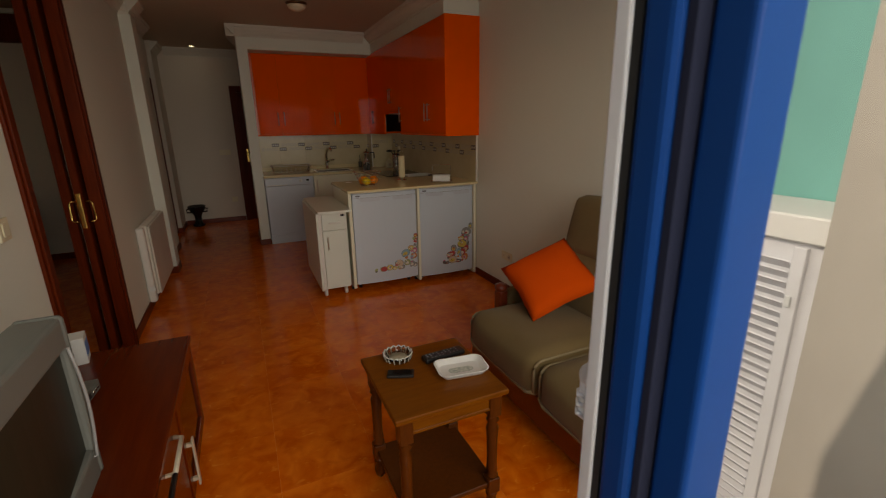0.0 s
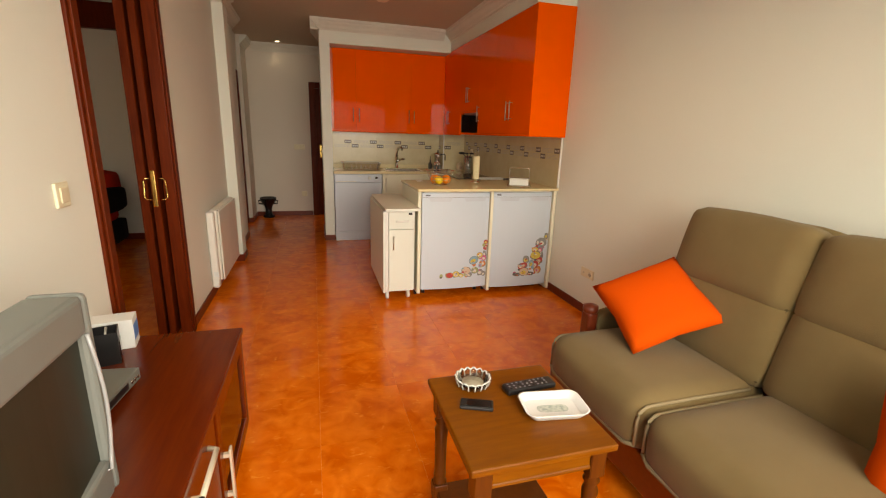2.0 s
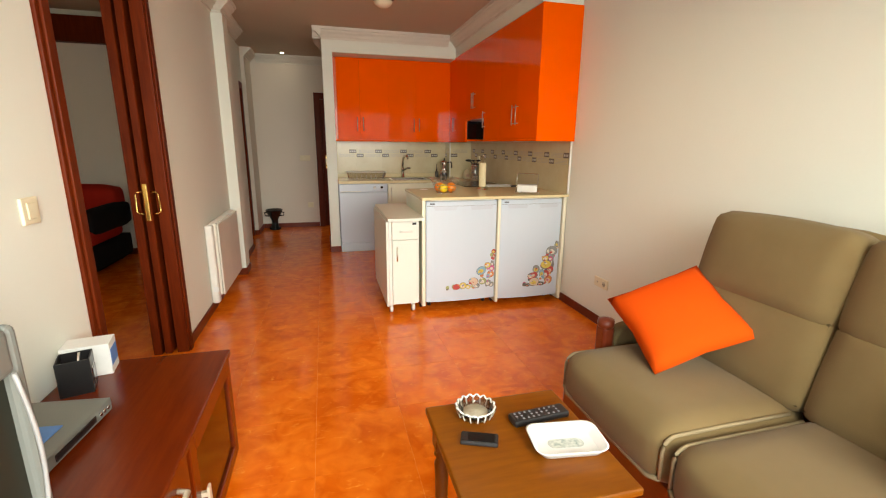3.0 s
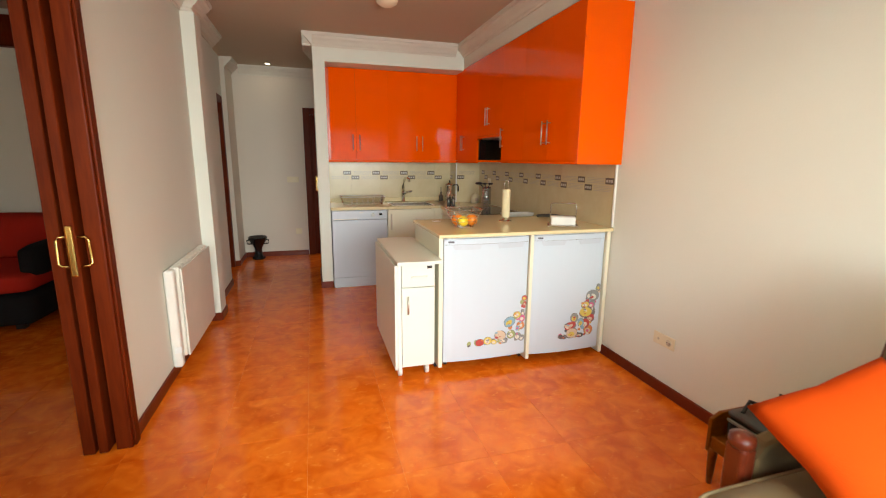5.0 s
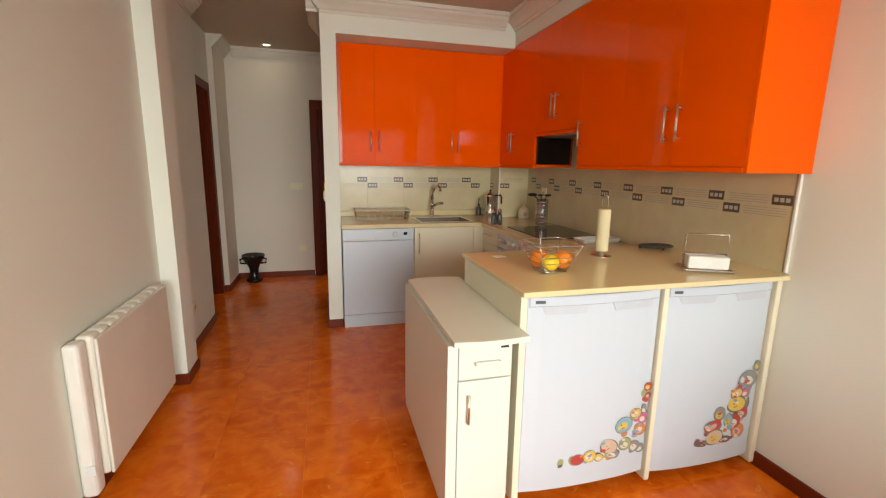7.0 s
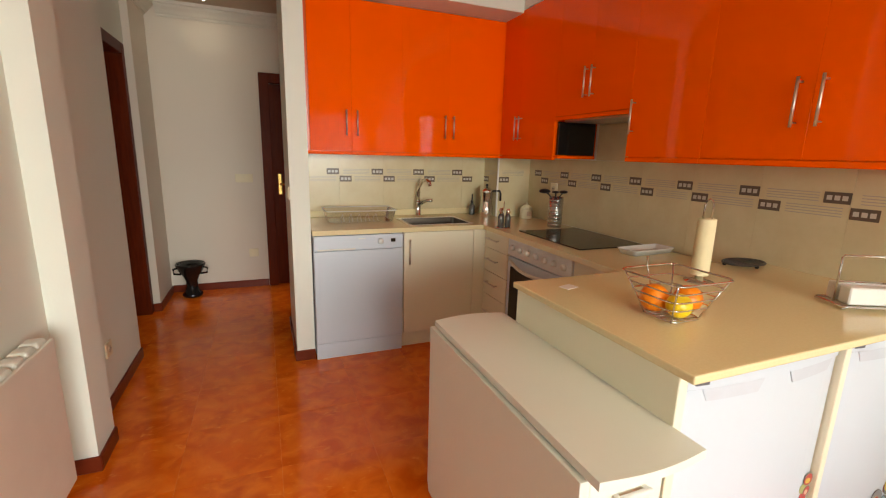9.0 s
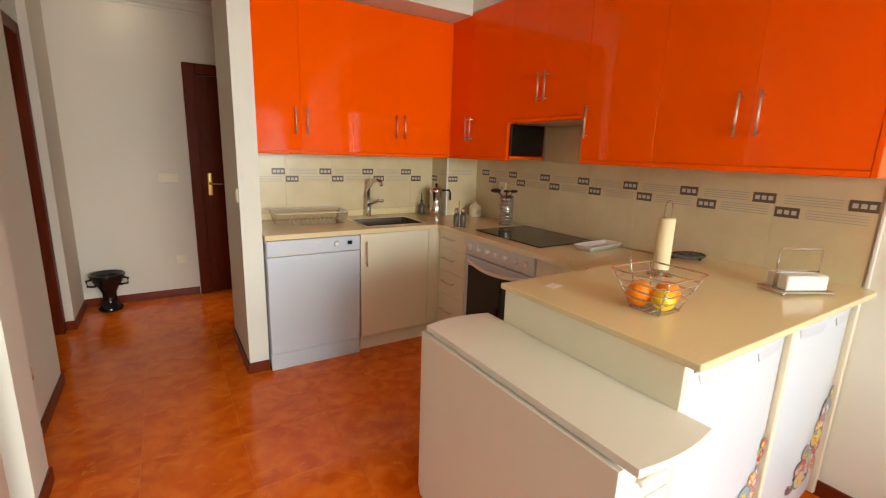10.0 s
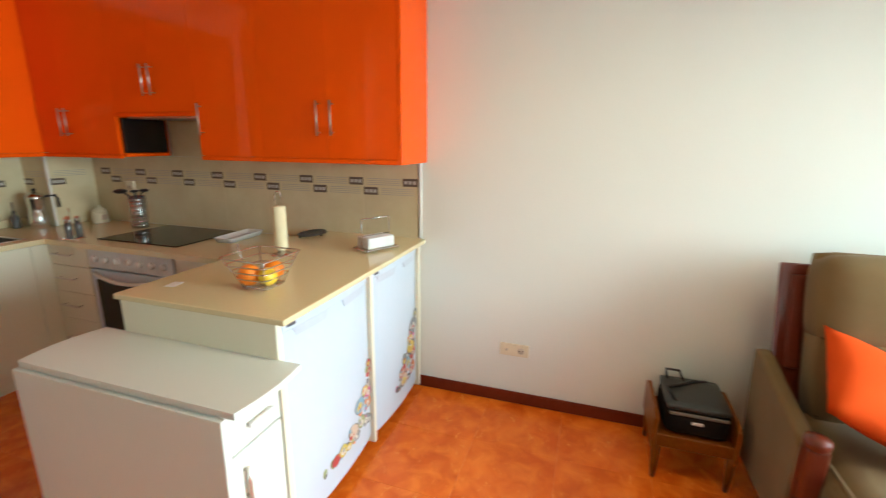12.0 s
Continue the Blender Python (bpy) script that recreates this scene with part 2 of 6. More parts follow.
def lathe(profile, x, y, z, n=24, bm=None, axis="Z"):
    """A turned shape from (radius, height) steps, at a base point."""
    b = bmesh.new()
    rings = []
    for r, h in profile:
        rings.append([b.verts.new((r * math.cos(2 * math.pi * i / n), r * math.sin(2 * math.pi * i / n), h)) for i in range(n)])
    for a, c in zip(rings, rings[1:]):
        for i in range(n):
            b.faces.new((a[i], a[(i + 1) % n], c[(i + 1) % n], c[i]))
    if profile[0][0] > 1e-4:
        b.faces.new(list(reversed(rings[0])))
    if profile[-1][0] > 1e-4:
        b.faces.new(rings[-1])
    bmesh.ops.remove_doubles(b, verts=b.verts[:], dist=1e-5)
    turn = {"Z": Matrix.Identity(4), "X": Matrix.Rotation(radians(90), 4, "Y"), "Y": Matrix.Rotation(radians(-90), 4, "X")}[axis]
    b.transform(Matrix.Translation((x, y, z)) @ turn)
    for f in b.faces:
        f.smooth = True
    return join(bm, b)


def tube(points, r, closed=False, n=8, bm=None):
    """A round bar along points."""
    b = bmesh.new()
    pts = [Vector(p) for p in points]
    rings = []
    for i, p in enumerate(pts):
        a = pts[i - 1] if (i > 0 or closed) else p
        c = pts[(i + 1) % len(pts)] if (i < len(pts) - 1 or closed) else p
        d = (c - a).normalized()
        u = d.orthogonal().normalized() if abs(d.z) > 0.9 else d.cross(Vector((0, 0, 1))).normalized()
        w = d.cross(u)
        rings.append([b.verts.new(p + r * (math.cos(2 * math.pi * k / n) * u + math.sin(2 * math.pi * k / n) * w)) for k in range(n)])
    pairs = list(zip(rings, rings[1:])) + ([(rings[-1], rings[0])] if closed else [])
    for a, c in pairs:
        for k in range(n):
            f = b.faces.new((a[k], a[(k + 1) % n], c[(k + 1) % n], c[k]))
            f.smooth = True
    if not closed:
        b.faces.new(list(reversed(rings[0])))
        b.faces.new(rings[-1])
    bmesh.ops.recalc_face_normals(b, faces=b.faces[:])
    return join(bm, b)


def prism(outline, axis, a0, a1, bevel=0.0, bm=None):
    """A flat outline pushed from a0 to a1 along an axis; outline in the two other axes in order."""
    b = bmesh.new()
    put = {"x": lambda p, q, a: (a, p, q), "y": lambda p, q, a: (p, a, q), "z": lambda p, q, a: (p, q, a)}[axis]
    lo = [b.verts.new(put(p, q, a0)) for p, q in outline]
    hi = [b.verts.new(put(p, q, a1)) for p, q in outline]
    b.faces.new(lo)
    b.faces.new(hi)
    for i in range(len(lo)):
        j = (i + 1) % len(lo)
        b.faces.new((lo[i], lo[j], hi[j], hi[i]))
    bmesh.ops.recalc_face_normals(b, faces=b.faces[:])
    if bevel:
        bmesh.ops.bevel(b, geom=b.edges[:], offset=bevel, segments=2, affect="EDGES", profile=0.5)
    return join(bm, b)


def soft_block(x0, x1, y0, y1, z0, z1, r, puff=0.0, cuts=8, bm=None):
    """A padded block: rounded edges and slightly bulging sides."""
    b = bmesh.new()
    bmesh.ops.create_cube(b, size=2)
    bmesh.ops.subdivide_edges(b, edges=b.edges[:], cuts=cuts, use_grid_fill=True)
    hx, hy, hz = (x1 - x0) / 2, (y1 - y0) / 2, (z1 - z0) / 2
    for v in b.verts:
        c = v.co.copy()
        p = Vector((c.x * hx, c.y * hy, c.z * hz))
        q = Vector((max(-hx + r, min(hx - r, p.x)), max(-hy + r, min(hy - r, p.y)), max(-hz + r, min(hz - r, p.z))))
        d = p - q
        if d.length > 1e-6:
            p = q + d.normalized() * r
        p += Vector((c.x * (1 - c.y * c.y) * (1 - c.z * c.z), c.y * (1 - c.x * c.x) * (1 - c.z * c.z), c.z * (1 - c.x * c.x) * (1 - c.y * c.y))) * puff
        v.co = p + Vector(((x0 + x1) / 2, (y0 + y1) / 2, (z0 + z1) / 2))
    for f in b.faces:
        f.smooth = True
    return join(bm, b)


def to_object(name, bm, material):
    me = bpy.data.meshes.new(name)
    bm.to_mesh(me)
    bm.free()
    me.materials.append(material)
    return new(name, me)


def solid(name, bm, material, label="", category="", kind="", group=""):
    """A thing that is one mesh."""
    return tagged(to_object(name, bm, material), label, category, group, kind)


def thing(name, loc, label, category, group="", kind=""):
    """An empty at the base of a thing with parts."""
    ob = new(name)
    ob.location = loc
    ob.empty_display_size = 0.05
    return tagged(ob, label, category, group, kind)


def part(name, bm, material, parent, label=""):
    """One mesh under a thing or under a part."""
    ob = to_object(name, bm, material)
    ob.parent = parent
    if parent.type == "EMPTY":
        ob.matrix_parent_inverse = Matrix.Translation(parent.location).inverted()
    else:
        ob.matrix_parent_inverse = Matrix.Identity(4)
    return tagged(ob, label)


def wall(name, *blocks, material=None):
    bm = None
    for b in blocks:
        bm = box(*b, bm=bm)
    return solid(name, bm, material or PLASTER, kind="structure", category="wall", label="cream painted plaster wall")


# ---- structure ----
RX, LX = 2.22, -0.635          # right wall and left wall faces
FY = 1.10                     # inner face of the facade
wall("wall_east", (RX, RX + 0.15, FY, 7.30, 0, 2.62))
wall("wall_kitchen_back", (0.32, RX, 7.18, 7.30, 0, 2.62))
wall("wall_pillar", (0.318, 0.432, 6.62, 7.18, 0, 2.62))
wall("wall_hall_right", (1.25, 1.37, 7.30, 8.60, 0, 2.62))
solid("wall_hall_end", prism([(-0.80, 0), (0.18, 0), (0.18, 2.05), (1.16, 2.05), (1.16, 0), (1.25, 0), (1.25, 2.62), (-0.80, 2.62)], "y", 8.47, 8.60), HALL_DIM,
      kind="structure", category="wall", label="plaster wall with a door opening, the hall's dim warm light in its colour")
wall("wall_behind_door", (0.18, 1.16, 8.56, 8.60, 0, 2.05))
# the hall's left wall has the same dim warm light in its colour
wall("wall_hall_left", (-0.82, -0.69, 7.94, 8.47, 0, 2.62), (-1.05, -0.82, 7.94, 8.06, 0, 2.62), material=HALL_DIM)
wall("wall_recess", (-0.93, -0.74, 7.0, 7.94, 2.10, 2.62), (-1.05, -0.935, 6.98, 7.94, 0, 2.62))
# living room side wall, with the sliding door's opening from y 3.18 to 4.13
wall("wall_west", (-0.82, LX, FY, 3.09, 0, 2.62), (-0.82, LX, 3.09, 4.11, 2.45, 2.62), (-0.665, LX, 4.11, 7.0, 0, 2.62),
     (-0.82, -0.77, 4.11, 7.0, 0, 2.62), (-0.77, -0.665, 5.3, 7.0, 0, 2.62))
wall("wall_column", (LX, -0.54, 5.83, 6.05, 0, 2.62))
# facade: a wide glazed opening with a wall above
wall("wall_facade", (-0.82, -0.72, 0.88, FY, 0, 2.62), (2.10, 2.37, 0.88, FY, 0, 2.62), (-0.72, 2.10, 0.88, FY, 2.16, 2.62))
wall("wall_bedroom", (-3.4, -0.82, 7.05, 7.2, 0, 2.72), (-3.5, -3.4, 1.0, 7.2, 0, 2.72), (-3.4, -0.82, 1.0, 1.12, 0, 0.95),
     (-3.4, -0.82, 1.0, 1.12, 2.1, 2.72), (-3.4, -2.8, 1.0, 1.12, 0.95, 2.1), (-1.6, -0.82, 1.0, 1.12, 0.95, 2.1))
solid("ceiling", box(-0.82, 2.37, 0.88, 8.6, CEIL, CEIL + 0.1), CEILING_SHADE, kind="structure", category="ceiling", label="cream ceiling, its shade and warm floor bounce put into the colour")
solid("ceiling_bedroom", box(-3.5, -0.82, 1.0, 7.2, 2.66, 2.76), CEILING_SHADE, kind="structure", category="ceiling", label="bedroom ceiling, shade and warm floor bounce put into the colour")
solid("floor_base", box(-3.5, 2.37, 0.88, 8.6, -0.12, -0.0012), GROUT, kind="structure", category="floor", label="reddish grout bed under the tiles")
solid("soffit", box(0.432, 1.885, 6.62, 7.18, 2.315, CEIL, bm=box(1.885, RX, 4.36, 7.18, 2.335, CEIL)), PLASTER, kind="structure",
      category="wall", label="cream plaster soffit over the wall cabinets")


def crown(name, axis, a0, a1, face, side):
    """Stepped plaster cornice along a wall: axis of its run, from a0 to a1, the wall's face and the side it stands out to."""
    s = side
    prof = [(face, 2.445), (face + s * 0.012, 2.445), (face + s * 0.016, 2.462), (face + s * 0.030, 2.470), (face + s * 0.045, 2.492), (face + s * 0.070, 2.512),
            (face + s * 0.078, 2.530), (face + s * 0.092, 2.534), (face + s * 0.095, CEIL), (face, CEIL)]
    return solid(name, prism(prof, axis, a0, a1), GYPSUM, kind="structure", category="trim", label="white stepped plaster cornice")


crown("trim", "x", 0.225, 1.79, 6.62, -1)
crown("trim", "y", 6.53, 7.30, 0.318, -1)
crown("trim", "y", 4.36, 6.62, 1.885, -1)
crown("trim", "y", FY, 5.83, LX, 1)
crown("trim", "y", 5.74, 6.05, -0.54, 1)
crown("trim", "x", LX, -0.54, 5.83, -1)
crown("trim", "y", 6.05, 7.0, LX, 1)
crown("trim", "y", 7.94, 8.47, -0.69, 1)
crown("trim", "x", -0.60, 1.25, 8.47, -1)
crown("trim", "y", FY, 4.36, RX, -1)


def baseboard(*b):
    return solid("baseboard", box(*b, bevel=0.003), BASEBOARD, kind="structure", category="baseboard", label="dark red glazed baseboard tiles")


BH = 0.07
baseboard(RX - 0.012, RX, FY, 4.40, 0, BH)
baseboard(LX, LX + 0.012, FY, 3.01, 0, BH)
baseboard(LX, LX + 0.012, 4.15, 5.82, 0, BH)
baseboard(LX, -0.528, 5.818, 5.83, 0, BH)
baseboard(-0.54, -0.528, 5.83, 6.05, 0, BH)
baseboard(LX, LX + 0.012, 6.05, 7.0, 0, BH)
baseboard(-0.74, -0.678, 7.928, 7.94, 0, BH)
baseboard(-0.69, -0.678, 7.94, 8.47, 0, BH)
baseboard(-0.678, 0.17, 8.458, 8.47, 0, BH)
baseboard(0.306, 0.318, 6.62, 7.30, 0, BH)
baseboard(0.306, 0.432, 6.608, 6.62, 0, BH)
baseboard(-3.4, -0.82, 7.038, 7.05, 0, BH)

# ---- sliding bedroom door in the side wall ----
frame_1 = thing("door_1", (-0.74, 3.65, 0), "dark mahogany sliding door pushed half into its wall pocket", "door", kind="structure")


def casing(y0, y1, x0, x1, z1, name="casing"):
    bm = box(x0, x1, y0, y1, 0, z1, 0.006, 2)
    bm = box(x1 - 0.002, x1 + 0.010, y0 + 0.02, y1 - 0.02, 0, z1, 0.004, 2, bm)
    return part(name, bm, MAHOGANY, frame_1)


casing(3.02, 3.11, -0.84, LX + 0.014, 2.46)
casing(4.06, 4.15, -0.69, LX + 0.014, 2.46)
part("jamb_lining", box(-0.82, -0.77, 4.05, 4.11, 0, 2.45, 0.004), MAHOGANY, frame_1)
part("jamb_lining", box(-0.82, LX, 3.09, 3.13, 0, 2.45, 0.003), MAHOGANY, frame_1)
leaf = part("leaf", box(-0.748, -0.708, 4.03, 5.05, 0.012, 2.44, 0.004), MAHOGANY, frame_1, "mahogany sliding leaf seen on its edge")
part("lock_plate", box(-0.741, -0.715, 4.023, 4.031, 0.86, 1.08, 0.006, 3), BRASS, leaf, "brass edge plate")
for hx, s in ((-0.708, 1), (-0.748, -1)):
    part("handle", tube([(hx, 4.045, 0.90), (hx + s * 0.029, 4.045, 0.902), (hx + s * 0.040, 4.045, 0.915), (hx + s * 0.040, 4.045, 1.015), (hx + s * 0.029, 4.045, 1.028),
                         (hx, 4.045, 1.03)], 0.0055), BRASS, leaf, "pale brass bow handle")

# ---- hall doors ----
door_2 = thing("door_2", (0.6, 8.47, 0), "dark mahogany door at the end of the hall", "door", kind="structure")
part("casing", box(0.175, 0.265, 8.440, 8.475, 0, 2.06, 0.006, 2), MAHOGANY, door_2)
part("casing", box(1.07, 1.16, 8.440, 8.475, 0, 2.06, 0.006, 2), MAHOGANY, door_2)
part("casing", box(0.265, 1.07, 8.440, 8.475, 1.97, 2.06, 0.006, 2), MAHOGANY, door_2)
leaf = part("leaf", box(0.265, 1.07, 8.482, 8.52, 0.005, 1.97, 0.003), MAHOGANY, door_2)
part("escutcheon", box(0.305, 0.345, 8.474, 8.483, 0.92, 1.13, 0.008, 2), BRASS, leaf, "brass plate")
part("lever", tube([(0.325, 8.48, 1.03), (0.325, 8.435, 1.03), (0.345, 8.43, 1.03), (0.43, 8.43, 1.03)], 0.009), BRASS, leaf, "brass lever")
door_3 = thing("door_3", (-0.95, 7.45, 0), "mahogany framed doorway with a pale door standing open", "door", kind="structure")
part("casing", box(-0.90, -0.74, 7.86, 7.938, 0, 2.10, 0.006, 2), MAHOGANY, door_3)
part("casing", box(-0.90, -0.83, 7.0, 7.07, 0, 2.10, 0.006, 2), MAHOGANY, door_3)
part("casing", box(-0.90, -0.74, 7.0, 7.86, 2.02, 2.10, 0.006, 2), MAHOGANY, door_3)
leaf = part("leaf", box(-0.935, -0.90, 7.07, 7.93, 0.005, 2.02, 0.003), WHITE_PLASTIC, door_3, "pale painted leaf")
for hz in (0.25, 1.02, 1.62):
    part("hinge", lathe([(0.009, 0), (0.009, 0.09)], -0.895, 7.85, hz, 10), STEEL, leaf)

# ---- balcony, sliding window and what it mirrors ----
solid("floor_balcony", box(-1.6, 1.15, -0.7, 0.88, -0.15, -0.02), BALCONY_TILE, kind="structure", category="floor", label="brown tiled balcony floor")
solid("wall_balcony_left", box(-1.7, -1.6, -0.7, 1.0, -0.15, 0.9), CONCRETE, kind="structure", category="wall", label="grey rendered balcony side wall")
solid("wall_balcony_right", box(3.3, 3.4, -1.6, 1.0, -6, 2.75), TURQUOISE, kind="structure", category="wall", label="turquoise rendered wall beside the balcony")
solid("wall_parapet", box(-1.6, 1.15, -0.75, -0.65, -0.15, 0.55), CONCRETE, kind="structure", category="wall", label="low grey balcony parapet")
solid("wall_facade_outside", box(2.37, 3.3, 0.88, 1.05, -0.15, 2.75), CONCRETE, kind="structure", category="wall", label="grey rendered facade")
solid("ground", box(-60, 60, -90, 14, -6.2, -6), CONCRETE, kind="structure", category="ground", label="grey paved ground below the balcony")

solid("wall_balcony_pier", box(2.45, 3.3, 0.20, 0.88, -6, 2.75), mat("beige_render", (0.48, 0.44, 0.38), 0.9, scale=5, bump=0.2), kind="structure", category="wall", label="beige rendered pier beside the balcony door")
win = thing("window_1", (1.35, 1.0, 0), "blue and white aluminium sliding balcony door slid open", "window", kind="structure")
# outer frame
part("window_frame", box(-0.72, 2.10, 0.90, 1.08, 2.10, 2.16, 0.004, bm=box(-0.72, 2.10, 0.90, 1.08, 0, 0.025, 0.003)), BLUE_ALU, win)
part("window_frame", box(2.05, 2.10, 0.90, 1.08, 0.025, 2.10, 0.004), BLUE_ALU, win)
part("window_frame", box(-0.72, -0.67, 0.90, 1.08, 0.025, 2.10, 0.004), BLUE_ALU, win)


def leaf_frame(x0, x1, y0, y1, bevel, bm=None, stile=0.075):
    for b in ((x0, x0 + stile, 0.03, 2.10), (x1 - stile, x1, 0.03, 2.10), (x0 + stile, x1 - stile, 0.03, 0.12), (x0 + stile, x1 - stile, 2.02, 2.10)):
        bm = box(b[0], b[1], y0, y1, b[2], b[3], bevel, 3, bm)
    return bm


def pane_of(x0, x1, y, parent):
    p = part("pane", box(x0 + 0.07, x1 - 0.07, y, y + 0.004, 0.11, 2.03), SAVE_GLASS, parent, "coated mirror-like glass pane")
    p.visible_shadow = False


leaf = part("sash_outside", leaf_frame(0.557, 2.04, 0.978, 1.020, 0.010), BLUE_ALU, win, "blue lacquered frame of the inner leaf")
part("gasket", leaf_frame(0.560, 2.037, 1.0205, 1.0315, 0.0), RUBBER, leaf, "black rubber seal")
part("sash_inside", leaf_frame(0.557, 2.04, 1.032, 1.054, 0.004), WHITE_ALU, leaf, "white inside of the leaf")
pane_of(0.560, 2.04, 1.0, leaf)
# added near-black strip that paints the shadow in the gap between the leaves
part("brush_seal", box(0.566, 0.612, 0.967, 0.9775, 0.03, 2.10, 0.001), mat("gap_shade_blue", (0.004, 0.008, 0.03), 0.9, scale=60), leaf, "dark strip standing for the shaded gap between the leaves")
hd = part("handle", lathe([(0.0, 0.024), (0.012, 0.023), (0.016, 0.018), (0.016, 0.006), (0.019, 0.005), (0.019, 0.0)], 0.580, 1.0545, 1.128, 24, axis="Y"), WHITE_ALU, leaf, "white latch knob")
bm = box(0.567, 0.590, 1.062, 1.078, 1.062, 1.122, 0.006, 3)
for z in (1.072, 1.086, 1.100):
    bm = tube([(0.569, 1.066, z), (0.565, 1.072, z), (0.571, 1.079, z), (0.586, 1.079, z), (0.591, 1.072, z)], 0.0038, bm=bm)
part("grip", bm, WHITE_ALU, hd, "white ribbed finger grip")
outer = part("sash_outside", leaf_frame(0.582, 2.04, 0.925, 0.966, 0.006, stile=0.064), BLUE_ALU, win, "blue lacquered frame of the outer leaf")
pane_of(0.572, 2.04, 0.938, outer)
solid("roller_shutter_box", box(-0.72, 2.10, 0.90, FY + 0.02, 2.165, 2.42, 0.01, 2), WHITE_PLASTIC, label="white roller shutter box over the balcony door", category="shutter box", kind="structure")
lc = thing("louvred_shutter", (3.0, -0.2, -2.4), "white louvred window shutter under a white band", "shutter")
part("frame", box(2.735, 3.29, -0.55, 0.195, -2.4, 0.84, 0.006), WHITE_ALU, lc)
part("band", box(2.70, 3.29, -0.57, 0.198, 0.842, 0.98, 0.01), PAPER, lc, "white band over the shutter")
part("stile", box(2.705, 2.737, -0.042, 0.02, -2.35, 0.82, 0.004), WHITE_ALU, lc)
part("catch", box(2.690, 2.702, -0.030, -0.005, 0.50, 0.56, 0.003), PANEL_GREY, lc)
for k in range(54):
    b = box(-0.030, 0.030, -0.20, 0.195, -0.003, 0.003)
    b.transform(pose(2.715, -0.24, -2.25 + k * 0.056, 0, 48, 0))
    part("louvre_slat", b, WHITE_ALU, lc)

# ---- wall cabinets ----


def bar_handle(x, y, z0, z1, out, parent, label="slim satin steel bar handle"):
    """A square bar handle on two feet; out is the way it stands off its door."""
    ox, oy = out
    bm = tube([(x + ox * 0.028, y + oy * 0.028, z0), (x + ox * 0.028, y + oy * 0.028, z1)], 0.0055, n=8)
    for z in (z0 + 0.015, z1 - 0.015):
        bm = tube([(x, y, z), (x + ox * 0.028, y + oy * 0.028, z)], 0.004, n=6, bm=bm)
    return part("handle", bm, STEEL, parent, label)


def wall_cabinet_left(x0, x1, doors):
    """A hanging unit on the back wall. doors: x from, x to, handle x."""
    c = thing("wall_cabinet", ((x0 + x1) / 2, 7.0, 1.345), "glossy orange kitchen wall cabinet with closed doors", "cabinet", "orange wall cabinets")
    part("body", box(x0 + 0.001, x1 - 0.001, 6.872, 7.176, 1.362, 2.312), ORANGE_EDGE, c)
    part("light_rail", box(x0, x1, 6.845, 6.872, 1.340, 1.362, 0.003), ORANGE, c)
    for a, b, h in doors:
        d = part("door", box(a + (0.0012 if abs(a - 0.742) < 0.001 else 0.0002), b - 0.0002, 6.850, 6.870, 1.365, 2.31, 0.0008, 1), ORANGE, c)
        bar_handle(h, 6.850, 1.465, 1.63, (0, -1), d)


def wall_cabinet_right(y0, y1, z0, doors):
    c = thing("wall_cabinet", (2.05, (y0 + y1) / 2, z0), "glossy orange kitchen wall cabinet with closed doors", "cabinet", "orange wall cabinets")
    yb = max(y0 + 0.001, 4.365)
    part("body", box(1.908, RX - 0.002, yb, y1 - 0.001, z0 + 0.017, 2.33), ORANGE, c)
    part("light_rail", box(1.883, 1.908, yb, y1, z0 - 0.005, z0 + 0.017, 0.003), ORANGE, c)
    if y0 < 4.4:
        part("end_panel", box(1.884, RX - 0.002, y0, 4.3635, z0 - 0.005, 2.332, 0.0015), ORANGE, c)
    for a, b, h, hz in doors:
        d = part("door", box(1.886, 1.906, a + 0.0003, b - 0.0003, z0 + 0.020, 2.33, 0.0008, 1), ORANGE, c)
        bar_handle(1.886, h, hz, hz + 0.165, (-1, 0), d)
    return c


wall_cabinet_left(0.436, 0.742, [(0.47, 0.742, 0.705)])
wall_cabinet_left(0.742, 1.445, [(0.742, 1.093, 0.778), (1.093, 1.445, 1.412)])
wall_cabinet_left(1.445, 1.883, [(1.445, 1.883, 1.478)])
wall_cabinet_right(4.345, 5.135, 1.350, [(4.365, 4.745, 4.708, 1.478), (4.745, 5.135, 4.785, 1.478)])
wall_cabinet_right(5.135, 5.555, 1.350, [(5.135, 5.555, 5.522, 1.478)])
wall_cabinet_right(5.555, 6.175, 1.585, [(5.555, 5.865, 5.840, 1.69), (5.865, 6.175, 5.895, 1.69)])
corner = wall_cabinet_right(6.175, 6.86, 1.345, [(6.175, 6.59, 6.565, 1.468), (6.59, 6.86, 6.618, 1.468)])
hood = thing("extractor_hood", (2.05, 6.16, 1.37), "black extractor panel beside the orange corner cabinet", "extractor hood")
part("panel", box(1.905, 2.19, 6.150, 6.173, 1.372, 1.575, 0.003), BLACK_GLASS, hood)
part("rim", box(1.900, 2.20, 6.146, 6.176, 1.350, 1.370, 0.003), ORANGE, hood)
part("underside", box(1.93, 2.19, 5.58, 6.14, 1.572, 1.584, 0.003), STEEL, hood, "grey metal filter underside")

# ---- kitchen base units ----
CT = 0.872


